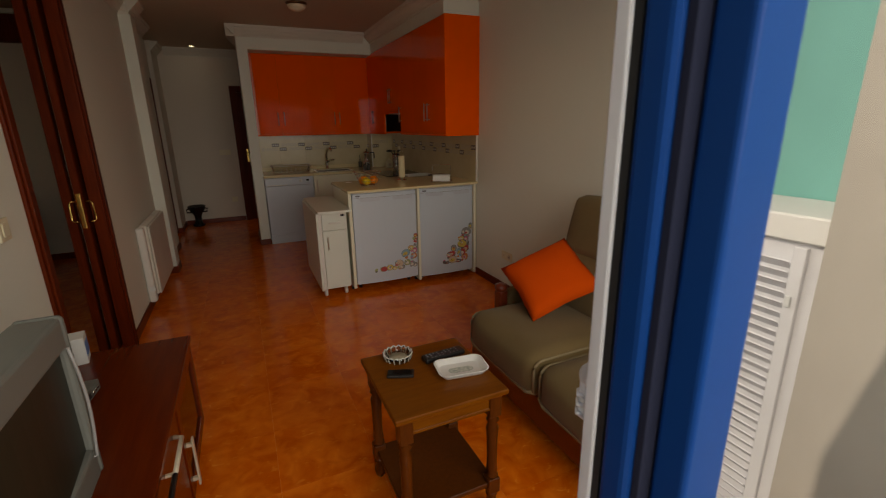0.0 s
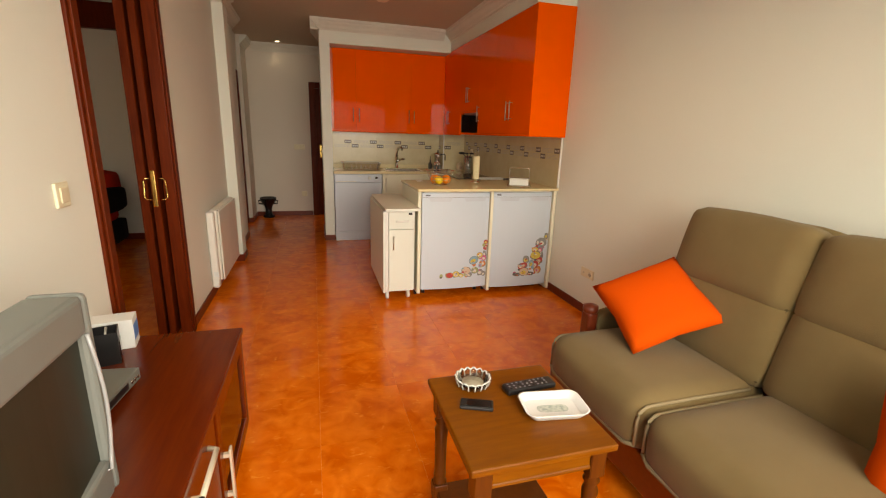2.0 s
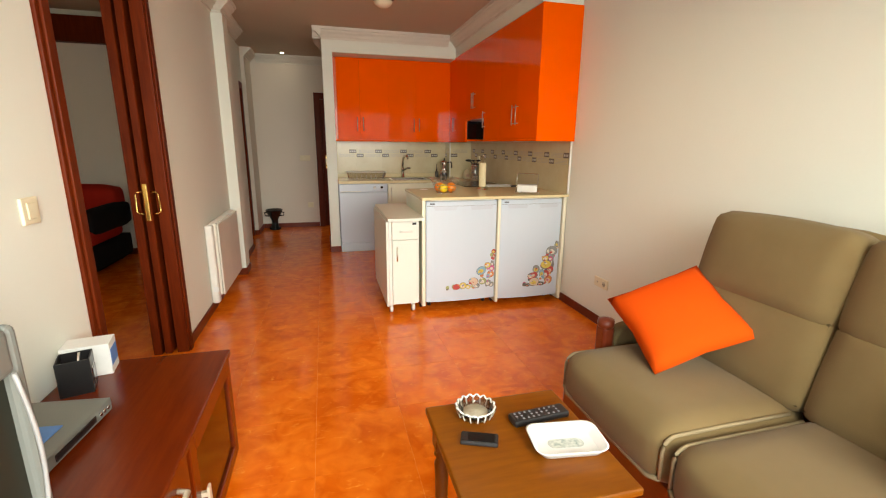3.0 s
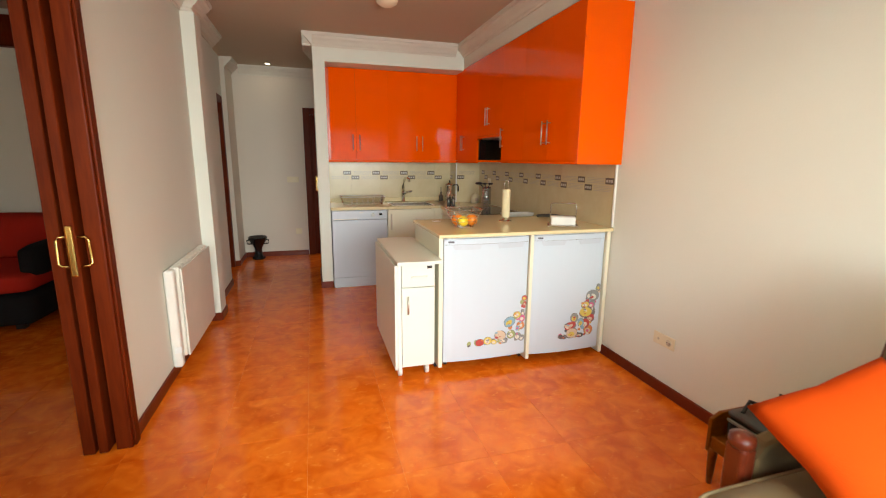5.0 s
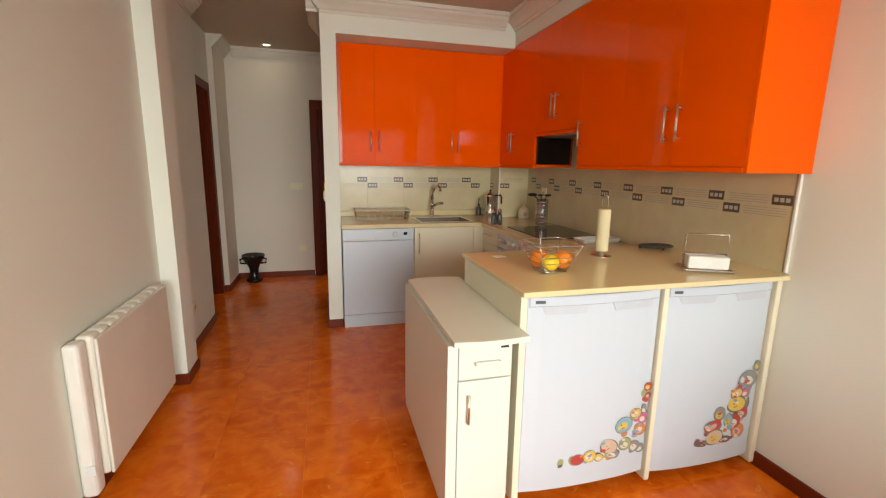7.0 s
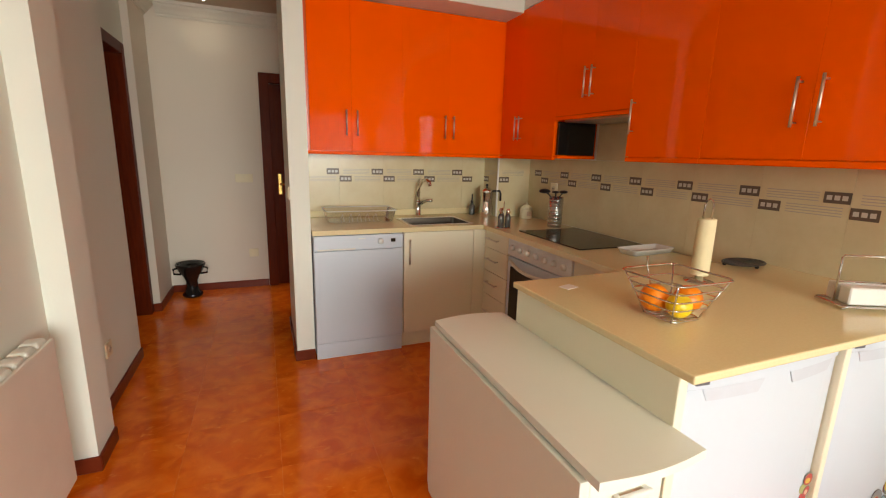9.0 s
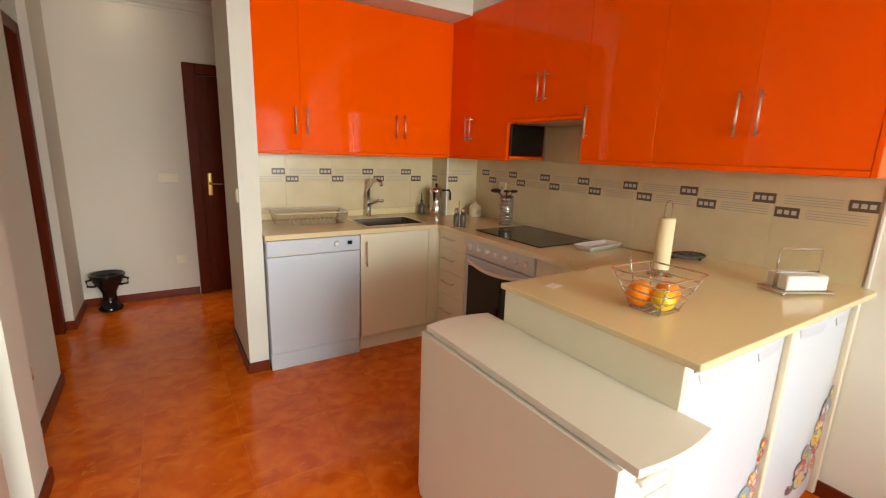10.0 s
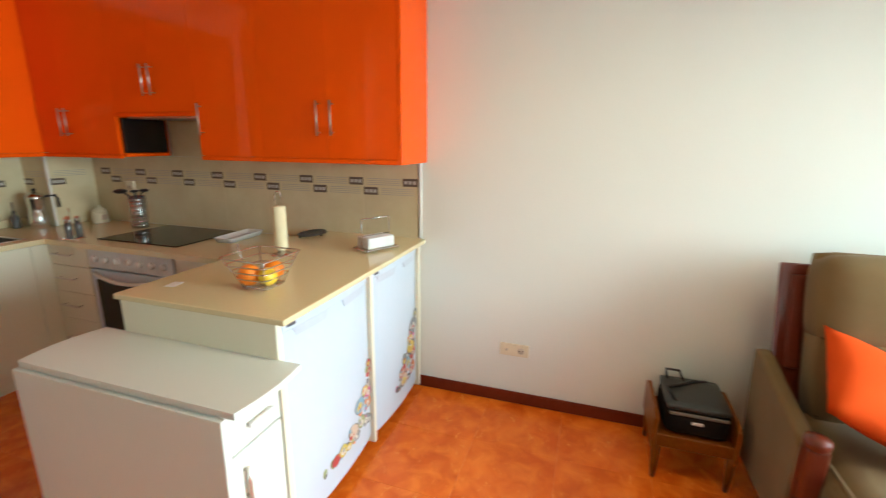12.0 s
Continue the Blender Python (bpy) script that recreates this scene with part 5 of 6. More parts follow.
# ---- low stand with a black bag beside the sofa ----
st = thing("magazine_stand", (2.0, 2.99, 0), "low reddish wooden stand beside the sofa", "stand")
part("shelf", box(1.84, 2.16, 2.83, 3.13, 0.20, 0.218, 0.004), TABLE_WOOD, st)
part("apron", box(1.835, 1.853, 2.83, 3.13, 0.165, 0.225, 0.004), TABLE_WOOD, st)
part("apron", box(2.147, 2.165, 2.83, 3.13, 0.165, 0.225, 0.004), TABLE_WOOD, st)
for yy in (2.815, 3.13):
    part("end_board", prism([(1.83, 0.15), (2.17, 0.15), (2.17, 0.30), (2.12, 0.325), (1.88, 0.325), (1.83, 0.30)], "y", yy, yy + 0.018, 0.004), TABLE_WOOD, st)
for lx in (1.85, 2.15):
    for ly in (2.835, 3.125):
        part("leg", lathe([(0.010, 0), (0.014, 0.05), (0.018, 0.13), (0.019, 0.17)], lx, ly, 0.0, 12), TABLE_WOOD, st)
bg = thing("black_bag", (2.0, 2.98, 0.218), "black padded equipment bag lying on a low stand", "bag")
part("body", soft_block(1.86, 2.14, 2.845, 3.10, 0.219, 0.345, 0.03, 0.006, 6), DARK_FABRIC, bg)
part("lid", soft_block(1.865, 2.135, 2.850, 3.10, 0.333, 0.362, 0.012, 0.002, 5), mat("grey_vinyl", (0.035, 0.036, 0.035), 0.4, scale=20), bg, "dark grey lid")
part("edge_strip", box(1.855, 1.864, 2.86, 3.09, 0.318, 0.332, 0.003), GREY_PLASTIC, bg, "grey edge strip")
part("buckle", box(1.850, 1.862, 2.955, 3.0, 0.285, 0.30, 0.003), PANEL_GREY, bg)
part("strap", tube([(1.90, 3.06, 0.36), (1.97, 3.09, 0.385), (2.03, 3.03, 0.372), (2.09, 2.96, 0.368), (2.12, 2.90, 0.36)], 0.008), BLACK_PLASTIC, bg)
part("strap", tube([(2.10, 3.07, 0.36), (2.12, 3.075, 0.40), (2.11, 3.02, 0.405), (2.10, 3.0, 0.36)], 0.007), BLACK_PLASTIC, bg)

# ---- electric radiator ----
rd = thing("radiator", (-0.59, 5.13, 0.1), "cream electric wall radiator with fluted top", "radiator")
RY0, RY1, RZ0, RZ1 = 4.775, 5.63, 0.105, 0.70
part("front_panel", box(-0.557, -0.545, RY0 + 0.075, RY1, RZ0 + 0.01, RZ1 - 0.012, 0.004, 2), RADIATOR, rd)
part("control_end", box(-0.632, -0.574, RY0, RY0 + 0.068, RZ0 - 0.04, RZ1 - 0.005, 0.018, 3), WHITE_PLASTIC, rd, "white control end")
part("dial", box(-0.610, -0.572, RY0 - 0.003, RY0 + 0.002, RZ0 + 0.06, RZ0 + 0.10, 0.001), PANEL_GREY, rd)
for k in range(10):
    y = RY0 + 0.074 + k * 0.078
    part("element", box(-0.622, -0.560, y, y + 0.072, RZ0 + 0.005, RZ1, 0.016, 3), RADIATOR, rd)
part("wall_bracket", box(-0.635, -0.620, RY0 + 0.2, RY0 + 0.26, 0.2, 0.6, bm=box(-0.635, -0.620, RY1 - 0.26, RY1 - 0.2, 0.2, 0.6)), STEEL, rd)

# ---- switches and sockets ----


def plate(name, label, cx, cy, cz, axis, w, h, holes, cat):
    """A wall plate; axis x faces the room from a side wall (its sign gives the way), y faces the window."""
    t = thing(name, (cx, cy, cz - h / 2), label, cat)
    if axis == "y":
        part("cover", box(cx - w / 2, cx + w / 2, cy - 0.011, cy, cz - h / 2, cz + h / 2, 0.004, 2), IVORY_PLASTIC, t)
    else:
        s = 1 if axis == "+x" else -1
        part("cover", box(min(cx, cx + s * 0.011), max(cx, cx + s * 0.011), cy - w / 2, cy + w / 2, cz - h / 2, cz + h / 2, 0.004, 2), IVORY_PLASTIC, t)
    for off, kind in holes:
        if kind == "rocker":
            if axis == "y":
                part("rocker", box(cx + off - 0.022, cx + off + 0.022, cy - 0.015, cy - 0.010, cz - 0.026, cz + 0.026, 0.002), IVORY_PLASTIC, t)
            else:
                part("rocker", box(min(cx + s * 0.010, cx + s * 0.015), max(cx + s * 0.010, cx + s * 0.015), cy + off - 0.022, cy + off + 0.022, cz - 0.026, cz + 0.026, 0.002), IVORY_PLASTIC, t)
        elif axis != "y":
            r = 0.019 if kind == "round" else 0.008
            # flat disc for the well, with the hollow's shade put into its colour
            part("socket_well", lathe([(r, -0.002), (r, 0.002)], cx + s * 0.0105, cy + off, cz, 18, axis="X"), mat("socket_shade", (0.60, 0.54, 0.40), 0.5), t)
            for dy in (-0.009, 0.009):
                if kind == "round":
                    part("pin_hole", lathe([(0.003, -0.001), (0.003, 0.001)], cx + s * 0.0135, cy + off + dy, cz, 10, axis="X"), BLACK_PLASTIC, t)
    return t


plate("wall_socket", "ivory double wall socket plate above the baseboard", RX, 3.825, 0.328, "-x", 0.16, 0.072, ((-0.04, "round"), (0.04, "small")), "socket")
plate("light_switch", "ivory light switch on the cream wall", LX, 2.79, 1.10, "+x", 0.085, 0.085, ((0, "rocker"),), "switch")
plate("light_switch", "ivory double light switch on the hall end wall", 0.0, 8.47, 1.085, "y", 0.155, 0.08, ((-0.038, "rocker"), (0.038, "rocker")), "switch")
plate("wall_socket", "ivory blank wall plate on the hall end wall", 0.045, 8.47, 0.35, "y", 0.085, 0.08, (), "socket")
plate("wall_socket", "ivory wall socket in the passage", LX, 6.41, 0.315, "+x", 0.085, 0.08, ((0, "round"),), "socket")
plate("light_switch", "ivory light switch on the narrow pillar", 0.318, 6.68, 1.10, "-x", 0.08, 0.08, ((0, "rocker"),), "switch")
plate("wall_socket", "ivory socket on the tiled splashback", 2.196, 6.55, 1.13, "-x", 0.08, 0.08, ((0, "round"),), "socket")

# ---- black urn in the hall ----
ur = thing("urn", (-0.50, 8.32, 0), "black glazed urn with a wide rim on the hall floor", "urn")
part("vessel", lathe([(0.080, 0), (0.088, 0.02), (0.062, 0.045), (0.048, 0.09), (0.050, 0.15), (0.072, 0.20), (0.105, 0.25), (0.118, 0.285), (0.126, 0.305), (0.118, 0.315), (0.095, 0.28), (0.0, 0.21)],
                     -0.50, 8.32, 0.0, 28), BLACK_GLASS, ur)
for s in (-1, 1):
    part("handle", tube([(-0.50 + s * 0.105, 8.30, 0.275), (-0.50 + s * 0.14, 8.30, 0.265), (-0.50 + s * 0.135, 8.30, 0.22), (-0.50 + s * 0.08, 8.30, 0.215)], 0.010), BLACK_GLASS, ur)

# ---- ceiling lights ----
for sx, sy in ((-0.22, 8.2), (1.0, 3.6), (0.95, 2.65), (0.93, 1.75)):
    dl = thing("downlight", (sx, sy, CEIL - 0.012), "small round recessed halogen downlight, lit", "downlight", "ceiling downlights")
    part("rim", lathe([(0.030, 0.010), (0.034, 0), (0.045, 0.002), (0.047, 0.0115)], sx, sy, CEIL - 0.012, 24), CHROME, dl)
    part("bulb", lathe([(0.0, 0.006), (0.029, 0.006), (0.029, 0.009), (0.0, 0.009)], sx, sy, CEIL - 0.012, 20), BULB, dl)
cl = thing("ceiling_lamp", (0.86, 5.42, CEIL - 0.07), "flush round ceiling lamp with bronze rim, switched off", "ceiling lamp")
part("rim", lathe([(0.085, 0.05), (0.10, 0.0695), (0.10, 0.0695)], 0.86, 5.42, CEIL - 0.07, 32), mat("bronze", (0.16, 0.085, 0.04), 0.4, 0.8, scale=20), cl)
part("bowl", lathe([(0.0, 0.0), (0.045, 0.006), (0.075, 0.026), (0.085, 0.05)], 0.86, 5.42, CEIL - 0.07, 32), FROST, cl, "frosted glass bowl")

# ---- bedroom things seen through the door ----
rs = thing("red_sofa", (-2.3, 6.4, 0), "red upholstered sofa with a black base", "sofa")
part("base", soft_block(-3.1, -1.93, 5.95, 6.95, 0.04, 0.30, 0.04, 0, 5), DARK_FABRIC, rs)
part("seat", soft_block(-3.1, -1.92, 5.93, 6.75, 0.30, 0.47, 0.06, 0.01, 6), RED_FABRIC, rs)
part("backrest", soft_block(-3.1, -1.95, 6.66, 6.98, 0.44, 0.84, 0.08, 0.02, 6), RED_FABRIC, rs)
part("side_roll", soft_block(-2.03, -1.89, 6.05, 6.95, 0.40, 0.66, 0.06, 0.01, 6), DARK_FABRIC, rs)
for fx in (-3.0, -2.05):
    for fy in (6.05, 6.85):
        part("foot", box(fx - 0.03, fx + 0.03, fy - 0.03, fy + 0.03, 0, 0.045), BLACK_PLASTIC, rs)
solid("curtain_pelmet", box(-3.4, -0.83, 6.95, 7.05, 2.33, 2.59, 0.008, 2), MAHOGANY, "dark wooden pelmet board along the bedroom wall", "pelmet")

# ---- on the breakfast counter ----
PZ = 0.922
fb = thing("fruit_basket", (1.222, 4.625, PZ), "chrome wire fruit basket with oranges and a lemon", "basket")


def loop(cx, cy, z, hx, hy, r, wr, bm=None):
    return tube([(cx + p, cy + q, z) for p, q in round_rect(hx, hy, r, 4)], wr, True, 6, bm)


BX, BY = 1.222, 4.625
for k, (h, w) in enumerate(((0.008, 0.058), (0.045, 0.074), (0.072, 0.085), (0.098, 0.096), (0.125, 0.108))):
    part("wire_ring", loop(BX, BY, PZ + h, w, w * 0.95, 0.03, 0.0022 if k < 4 else 0.003), CHROME, fb)
for sx, sy in ((1, 1), (1, -1), (-1, 1), (-1, -1)):
    part("upright", tube([(BX + sx * 0.050, BY + sy * 0.047, PZ + 0.004), (BX + sx * 0.070, BY + sy * 0.066, PZ + 0.06), (BX + sx * 0.098, BY + sy * 0.093, PZ + 0.128)], 0.0025), CHROME, fb)
part("upright", tube([(BX, BY + 0.06, PZ + 0.01), (BX, BY + 0.10, PZ + 0.125), (BX, BY + 0.104, PZ + 0.155)], 0.0022), CHROME, fb)
for k in range(5):
    part("base_wire", tube([(BX - 0.055, BY - 0.04 + 0.02 * k, PZ + 0.008), (BX + 0.055, BY - 0.04 + 0.02 * k, PZ + 0.008)], 0.0018), CHROME, fb)


def fruit(name, x, y, z, r, material, stretch, label):
    b = bmesh.new()
    bmesh.ops.create_uvsphere(b, u_segments=20, v_segments=12, radius=r)
    for v in b.verts:
        v.co.x *= stretch
        v.co *= 1 - 0.10 * max(0.0, abs(v.co.z) / r - 0.85)
        if stretch > 1.05:
            v.co.y *= 1 - 0.35 * max(0.0, abs(v.co.x) / (r * stretch) - 0.75)
    for f in b.faces:
        f.smooth = True
    b.transform(pose(x, y, z, 20, 15, 35))
    return solid(name, b, material, label, "fruit", group="fruit in the basket")


fruit("orange", BX - 0.03, BY + 0.035, PZ + 0.050, 0.040, ORANGE_FRUIT, 1.0, "ripe orange in the wire basket")
fruit("orange", BX + 0.058, BY - 0.002, PZ + 0.050, 0.039, ORANGE_FRUIT, 1.0, "ripe orange in the wire basket")
fruit("lemon", BX - 0.015, BY - 0.035, PZ + 0.047, 0.034, LEMON, 1.18, "yellow lemon in the wire basket")
pt = thing("paper_towel_holder", (1.64, 4.87, PZ), "slim cream paper towel roll on a chrome stand", "paper towel")
part("base", lathe([(0.050, 0), (0.050, 0.004), (0.020, 0.010), (0.012, 0.022), (0.006, 0.026)], 1.64, 4.87, PZ, 24), CHROME, pt)
part("roll", lathe([(0.0, 0.028), (0.030, 0.028), (0.031, 0.032), (0.031, 0.230), (0.030, 0.234), (0.0, 0.234)], 1.64, 4.87, PZ, 24), PAPER_CREAM, pt)
part("loop_handle", tube([(1.625, 4.875, PZ + 0.23), (1.625, 4.875, PZ + 0.285), (1.630, 4.873, PZ + 0.298), (1.640, 4.870, PZ + 0.303), (1.650, 4.867, PZ + 0.298), (1.655, 4.865, PZ + 0.285),
                          (1.655, 4.865, PZ + 0.23)], 0.003), CHROME, pt)
nh = thing("napkin_holder", (1.905, 4.505, PZ), "chrome wire napkin holder filled with white napkins", "napkin holder")
MN = Matrix.Translation((1.905, 4.505, PZ)) @ Matrix.Rotation(radians(-27), 4, "Z")
for q0, q1 in ((-0.050, -0.005), (0.005, 0.045)):
    part("napkin_pack", put(box(-0.080, 0.080, q0, q1, 0.016, 0.070, 0.004), MN), PAPER, nh, "stack of white paper napkins")
part("base_frame", put(tube([(p, q, 0.011) for p, q in round_rect(0.100, 0.060, 0.012, 3)], 0.004, True), MN), CHROME, nh)
for k in range(6):
    part("base_wire", put(tube([(-0.10, -0.045 + 0.018 * k, 0.011), (0.10, -0.045 + 0.018 * k, 0.011)], 0.002), MN), CHROME, nh)
for q in (0.0,):
    part("hoop", put(tube([(-0.085, q, 0.011), (-0.085, q, 0.155), (-0.080, q, 0.160), (0.080, q, 0.160), (0.085, q, 0.155), (0.085, q, 0.011)], 0.0032), MN), CHROME, nh)
    part("rail", put(tube([(-0.085, q, 0.075), (0.085, q, 0.075)], 0.003), MN), CHROME, nh)
for a in (-0.095, 0.095):
    for q in (-0.055, 0.055):
        part("ball_foot", put(lathe([(0.0, 0), (0.006, 0.003), (0.007, 0.007), (0.0, 0.012)], a, q, 0, 10), MN), CHROME, nh)
tr = thing("wire_trivet", (2.075, 5.0, PZ), "flat grey wire trivet on the counter", "trivet")
part("ring", tube([(2.075 + 0.10 * math.cos(a), 5.0 + 0.065 * math.sin(a), PZ + 0.014) for a in [2 * math.pi * i / 24 for i in range(24)]], 0.004, True), mat("dark_wire", (0.11, 0.105, 0.10), 0.4, 0.7, scale=30), tr)
for k in range(7):
    w = 0.10 * math.sqrt(max(0.0, 1 - ((k - 3) / 3.6) ** 2))
    part("bar", tube([(2.075 - w, 5.0 + (k - 3) * 0.018, PZ + 0.014), (2.075 + w, 5.0 + (k - 3) * 0.018, PZ + 0.014)], 0.003), mat("dark_wire", (0.11, 0.105, 0.10), 0.4, 0.7, scale=30), tr)
for a in (30, 150, 270):
    part("foot", lathe([(0.006, 0), (0.008, 0.005), (0.006, 0.013)], 2.075 + 0.09 * math.cos(radians(a)), 5.0 + 0.058 * math.sin(radians(a)), PZ, 10), BLACK_PLASTIC, tr)
solid("card", put(box(-0.028, 0.028, -0.02, 0.02, 0.0006, 0.0022), Matrix.Translation((1.125, 4.955, PZ)) @ Matrix.Rotation(radians(15), 4, "Z")), PAPER, "small white card on the counter", "card")

# ---- on the kitchen worktop ----
wt = thing("white_tray", (2.05, 5.50, CT), "narrow white plastic tray beside the hob", "tray")
MT = Matrix.Translation((2.04, 5.495, CT)) @ Matrix.Rotation(radians(4), 4, "Z")
part("tray", put(tray([(0.135, 0.050, 0.012, 0.001), (0.150, 0.062, 0.016, 0.028), (0.152, 0.064, 0.016, 0.030), (0.147, 0.059, 0.014, 0.029), (0.133, 0.048, 0.012, 0.006)]), MT), CERAMIC, wt)
mk = thing("moka_pot", (1.855, 6.99, CT), "polished steel stovetop coffee maker with a black handle", "coffee maker")
part("pot", lathe([(0.055, 0), (0.058, 0.01), (0.056, 0.08), (0.046, 0.105), (0.045, 0.12), (0.055, 0.19), (0.058, 0.205), (0.048, 0.217), (0.014, 0.236)], 1.855, 6.99, CT, 10), CHROME, mk)
part("lid_knob", lathe([(0.008, 0), (0.012, 0.012), (0.006, 0.022)], 1.855, 6.99, CT + 0.238, 10), BLACK_PLASTIC, mk)
part("handle", tube([(1.89, 6.97, CT + 0.205), (1.93, 6.91, CT + 0.21), (1.935, 6.90, CT + 0.19), (1.935, 6.90, CT + 0.13)], 0.008), BLACK_PLASTIC, mk)
cr = thing("cruet_set", (1.685, 6.40, CT), "chrome cruet stand with glass salt, pepper and oil bottles", "cruet set")
part("stand", lathe([(0.055, 0), (0.055, 0.006), (0.050, 0.010)], 1.685, 6.40, CT, 20), CHROME, cr)
part("stem", tube([(1.685, 6.40, CT + 0.01), (1.685, 6.40, CT + 0.185)], 0.003), CHROME, cr)
for dx, dy in ((-0.028, -0.012), (0.028, -0.012), (0.0, 0.030)):
    j = part("bottle", lathe([(0.018, 0), (0.020, 0.005), (0.020, 0.07), (0.012, 0.09)], 1.685 + dx, 6.40 + dy, CT + 0.011, 14), mat("cruet_glass", (0.16, 0.16, 0.15), 0.08, 0.6, scale=30, spec=0.9), cr)
    part("cap", lathe([(0.015, 0), (0.016, 0.02), (0.010, 0.034)], 1.685 + dx, 6.40 + dy, CT + 0.100, 14), CHROME, j)
sj = thing("storage_jar", (2.12, 6.80, CT), "small cream ceramic jar with a lid and a label", "jar")
part("jar", lathe([(0.046, 0), (0.050, 0.006), (0.050, 0.07), (0.044, 0.08)], 2.12, 6.80, CT, 24), IVORY_PLASTIC, sj)
part("lid", lathe([(0.046, 0), (0.046, 0.008), (0.020, 0.026), (0.008, 0.030), (0.010, 0.042), (0.0, 0.046)], 2.12, 6.80, CT + 0.0805, 24), IVORY_PLASTIC, sj)
part("label", box(2.095, 2.135, 6.745, 6.752, CT + 0.025, CT + 0.06, 0.001), STICKER[6], sj)
uh = thing("utensil_holder", (2.09, 6.36, CT), "perforated steel cylinder holding dark kitchen utensils", "utensil holder")
UX, UY = 2.085, 6.37
part("cylinder", lathe([(0.050, 0), (0.050, 0.212), (0.047, 0.212), (0.047, 0.01), (0, 0.01)], UX, UY, CT, 28), mat("ribbed_steel", (0.50, 0.49, 0.46), 0.25, 0.9, scale=30), uh)
for k in range(8):
    part("band", lathe([(0.0502, 0), (0.0525, 0.006), (0.0502, 0.012)], UX, UY, CT + 0.014 + k * 0.0245, 28), MATS["ribbed_steel"], uh)
for ax, ay, tip in ((-0.06, 0.03, 0.036), (0.02, -0.035, 0.026), (-0.03, -0.03, 0.022)):
    u = part("utensil", tube([(UX + ax * 0.1, UY + ay * 0.1, CT + 0.02), (UX + ax * 0.6, UY + ay * 0.6, CT + 0.215), (UX + ax, UY + ay, CT + 0.24)], 0.006), BLACK_PLASTIC, uh)
    b = bmesh.new()
    bmesh.ops.create_uvsphere(b, u_segments=12, v_segments=8, radius=tip)
    b.transform(Matrix.Translation((UX + ax * 1.25, UY + ay * 1.25, CT + 0.25)) @ Matrix.Diagonal((1.2, 1, 0.45, 1)))
    part("blade", b, BLACK_PLASTIC, u)
dk = thing("dish_rack", (0.82, 6.9, CT), "transparent plastic dish rack beside the sink", "dish rack")
DC = glass_mat("clear_plastic", 0.10, (0.90, 0.90, 0.88), 0.1)
lv = [(0.225, 0.11, 0.03, 0.004), (0.245, 0.135, 0.03, 0.085)]
b = bmesh.new()
rings = [[b.verts.new((0.80 + p, 6.94 + q, CT + h)) for p, q in round_rect(hx, hy, r)] for hx, hy, r, h in lv]
for i in range(len(rings[0])):
    j = (i + 1) % len(rings[0])
    b.faces.new((rings[0][i], rings[0][j], rings[1][j], rings[1][i]))
b.faces.new(rings[0][::-1])
part("basin", b, DC, dk)
part("rim", tube([(0.80 + p, 6.94 + q, CT + 0.086) for p, q in round_rect(0.247, 0.137, 0.03)], 0.004, True, 6), mat("milky_plastic", (0.66, 0.64, 0.58), 0.3, scale=10), dk)
for k in range(5):
    part("divider", tube([(0.68 + k * 0.06, 6.85, CT + 0.008), (0.68 + k * 0.06, 6.92, CT + 0.05), (0.68 + k * 0.06, 7.01, CT + 0.008)], 0.002, n=5), MATS["milky_plastic"], dk)
sp = thing("soap_bottle", (1.775, 7.09, CT), "small clear bottle with a dark pump", "bottle")
part("bottle", lathe([(0.024, 0), (0.026, 0.006), (0.026, 0.07), (0.010, 0.09), (0.010, 0.10)], 1.775, 7.09, CT, 16), MATS["cruet_glass"], sp)
part("pump", lathe([(0.010, 0), (0.012, 0.012), (0.005, 0.016), (0.005, 0.07), (0.0, 0.072)], 1.775, 7.09, CT + 0.1005, 12), BLACK_PLASTIC, sp)

# ---- splashback tiles ----
TWD, TZ0, TZ1 = 0.337, CT + 0.003, 1.343


def pane_mesh(name, w, h, material):
    """A wall tile or inlay lying in the plane of the wall: width along local x, height along z, standing out to -y."""
    b = box(0.0003, w - 0.0003, -0.008, 0, 0.0003, h - 0.0003, 0.0005)
    me = bpy.data.meshes.new(name)
    b.to_mesh(me)
    b.free()
    me.materials.append(material)
    return me


def inlay_mesh():
    b = box(-0.045, 0.045, -0.0012, 0, -0.022, 0.022)
    me = bpy.data.meshes.new("inlay")
    b.to_mesh(me)
    b.free()
    me.materials.append(DECO)
    return me


def inset_mesh():
    b = None
    for k in (-1, 0, 1):
        b = box(k * 0.026 - 0.009, k * 0.026 + 0.009, -0.0022, -0.0012, -0.009, 0.009, bm=b)
    me = bpy.data.meshes.new("inset")
    b.to_mesh(me)
    b.free()
    me.materials.append(DECO_LIGHT)
    return me


def line_mesh():
    b = None
    for k in range(4):
        b = box(0, 0.20, -0.0010, 0, -0.0185 + k * 0.0110, -0.0150 + k * 0.0110, bm=b)
    me = bpy.data.meshes.new("stripes")
    b.to_mesh(me)
    b.free()
    me.materials.append(LINE_GREY)
    return me


INLAY, INSET, LINES = inlay_mesh(), inset_mesh(), line_mesh()


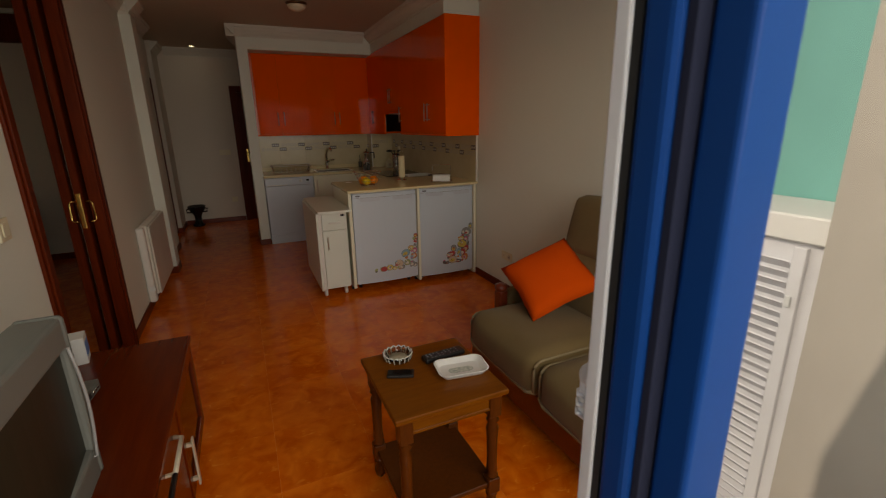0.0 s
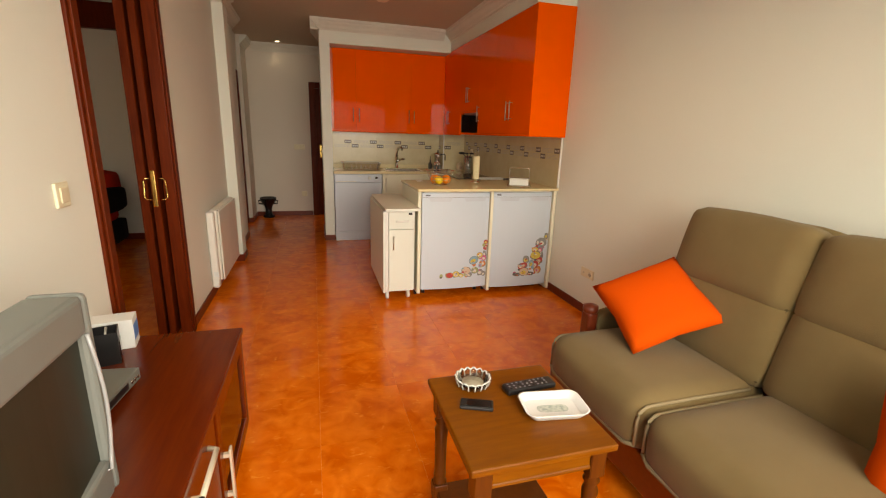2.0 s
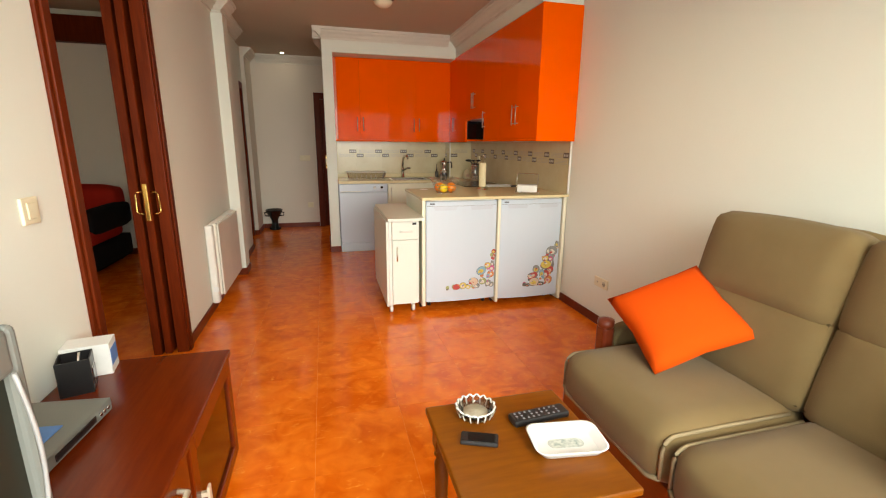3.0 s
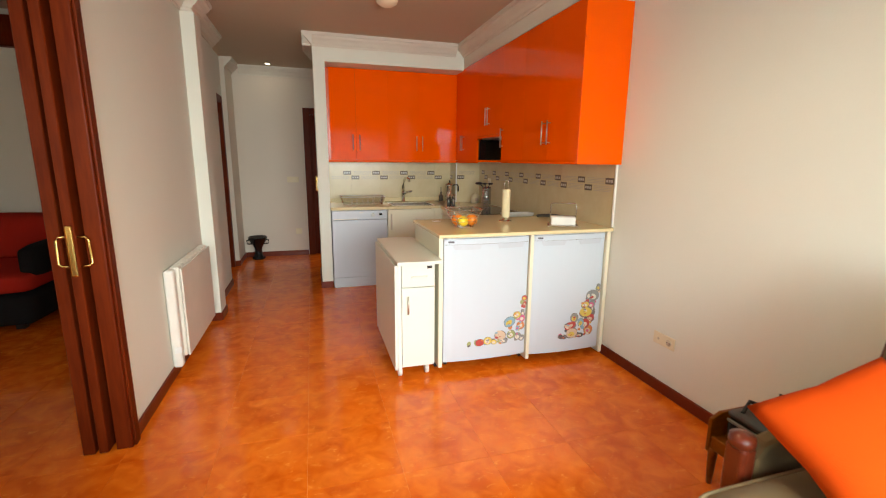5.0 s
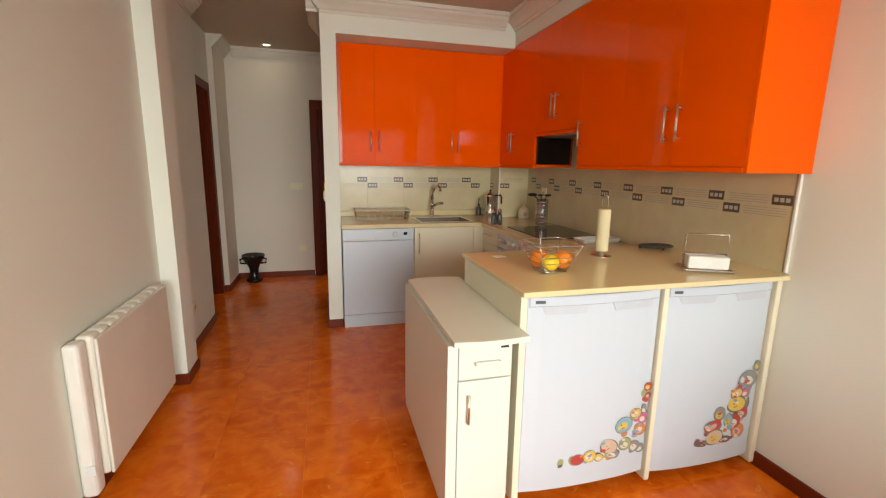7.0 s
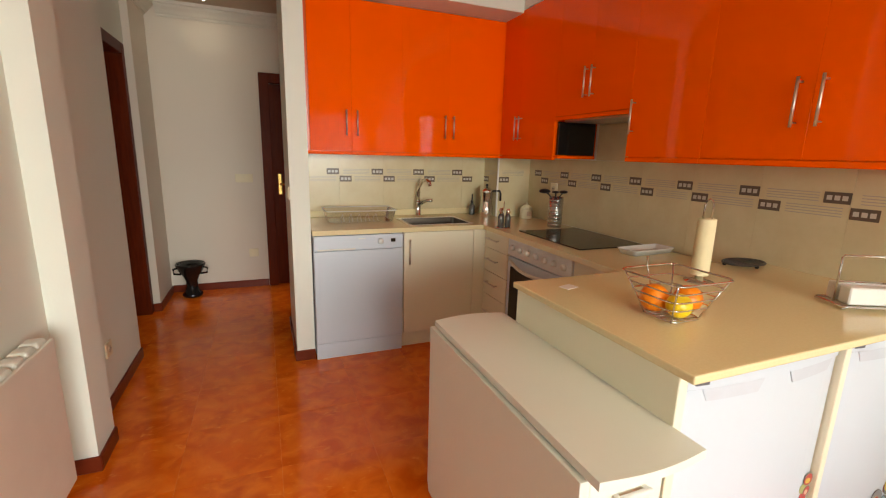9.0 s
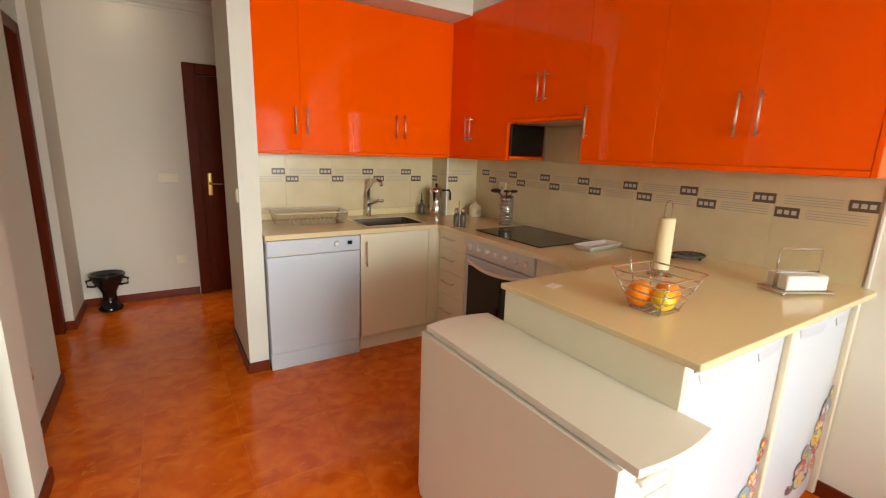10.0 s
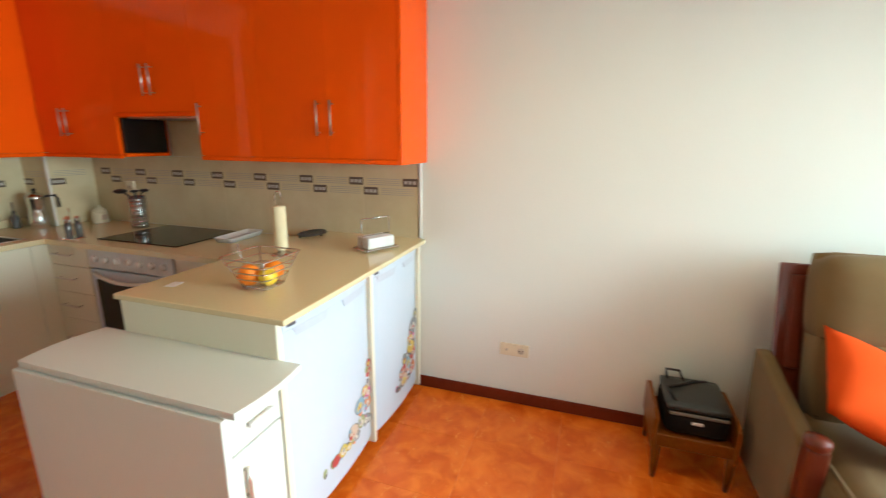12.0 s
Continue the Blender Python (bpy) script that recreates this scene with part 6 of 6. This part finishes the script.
def tile_run(owner, origin, turn, length, first, zo):
    """Tiles along a wall from origin; turn about z; first: how far into a tile the run starts."""
    base = Matrix.Translation(origin) @ Matrix.Rotation(radians(turn), 4, "Z")
    s, cache = -first, {}
    while s < length - 0.01:
        a, b = max(s, 0), min(s + TWD, length)
        w = round(b - a, 4)
        if w > 0.01:
            if w not in cache:
                cache[w] = pane_mesh("tile", w, TZ1 - TZ0, WALL_TILE)
            t = new("tile", cache[w])
            t.parent = owner
            t.matrix_basis = base @ Matrix.Translation((a, 0, TZ0))

            def bit(name, me, u, zz, half):
                if a + half - 0.004 < s + u < b - half + 0.004:
                    o = new(name, me)
                    o.parent = t
                    o.matrix_parent_inverse = Matrix.Identity(4)
                    o.matrix_basis = Matrix.Translation((s + u - a, -0.0082, zz - TZ0))
                    return o
            for u, zz in ((0.048, 1.178 + zo), (0.291, 1.232 + zo)):
                o = bit("inlay", INLAY, u, zz, 0.045)
                if o:
                    q = new("inset", INSET)
                    q.parent = t
                    q.matrix_basis = o.matrix_basis.copy()
            for u, zz in ((0.115, 1.178 + zo), (0.030, 1.232 + zo)):
                if s + u > a and s + u + 0.20 < b:
                    o = new("stripes", LINES)
                    o.parent = t
                    o.matrix_basis = Matrix.Translation((s + u - a, -0.0082, zz - TZ0))
        s += TWD


tiling = tagged(new("wall_tiling"), "glossy beige wall tiles with brown inlays and pale stripes", "tiles", kind="structure")
solid("wall_duct", box(1.925, RX, 6.935, 7.18, CT, 1.345), JOINT, kind="structure", category="wall", label="tiled corner duct in the kitchen")
for ya, yb in ((5.557, 5.850), (5.852, 6.145)):
    part("tile", box(RX - 0.009, RX - 0.001, ya, yb, TZ1 + 0.002, 1.571, 0.001), WALL_TILE, tiling)
# right wall: runs from the far corner towards the window
tile_run(tiling, (RX - 0.001, 6.935, 0), -90, 6.935 - 4.388, 0.157, 0.0)
tile_run(tiling, (0.434, 7.179, 0), 0, 1.925 - 0.434, 0.07, -0.018)
tile_run(tiling, (1.926, 7.179, 0), -90, 0.244, 0.0, -0.012)
tile_run(tiling, (1.925, 6.936, 0), 0, 0.295, 0.0, -0.008)
solid("trim_tile_end", box(RX - 0.014, RX, 4.376, 4.388, 0.925, 1.345, 0.002), WHITE_PLASTIC, kind="structure", category="trim", label="white tile edging strip on the wall")
solid("trim_duct_edge", box(1.911, 1.925, 6.922, 6.936, CT + 0.001, 1.343, 0.004, 2), WHITE_PLASTIC, kind="structure", category="trim", label="white corner edging of the tiled duct")
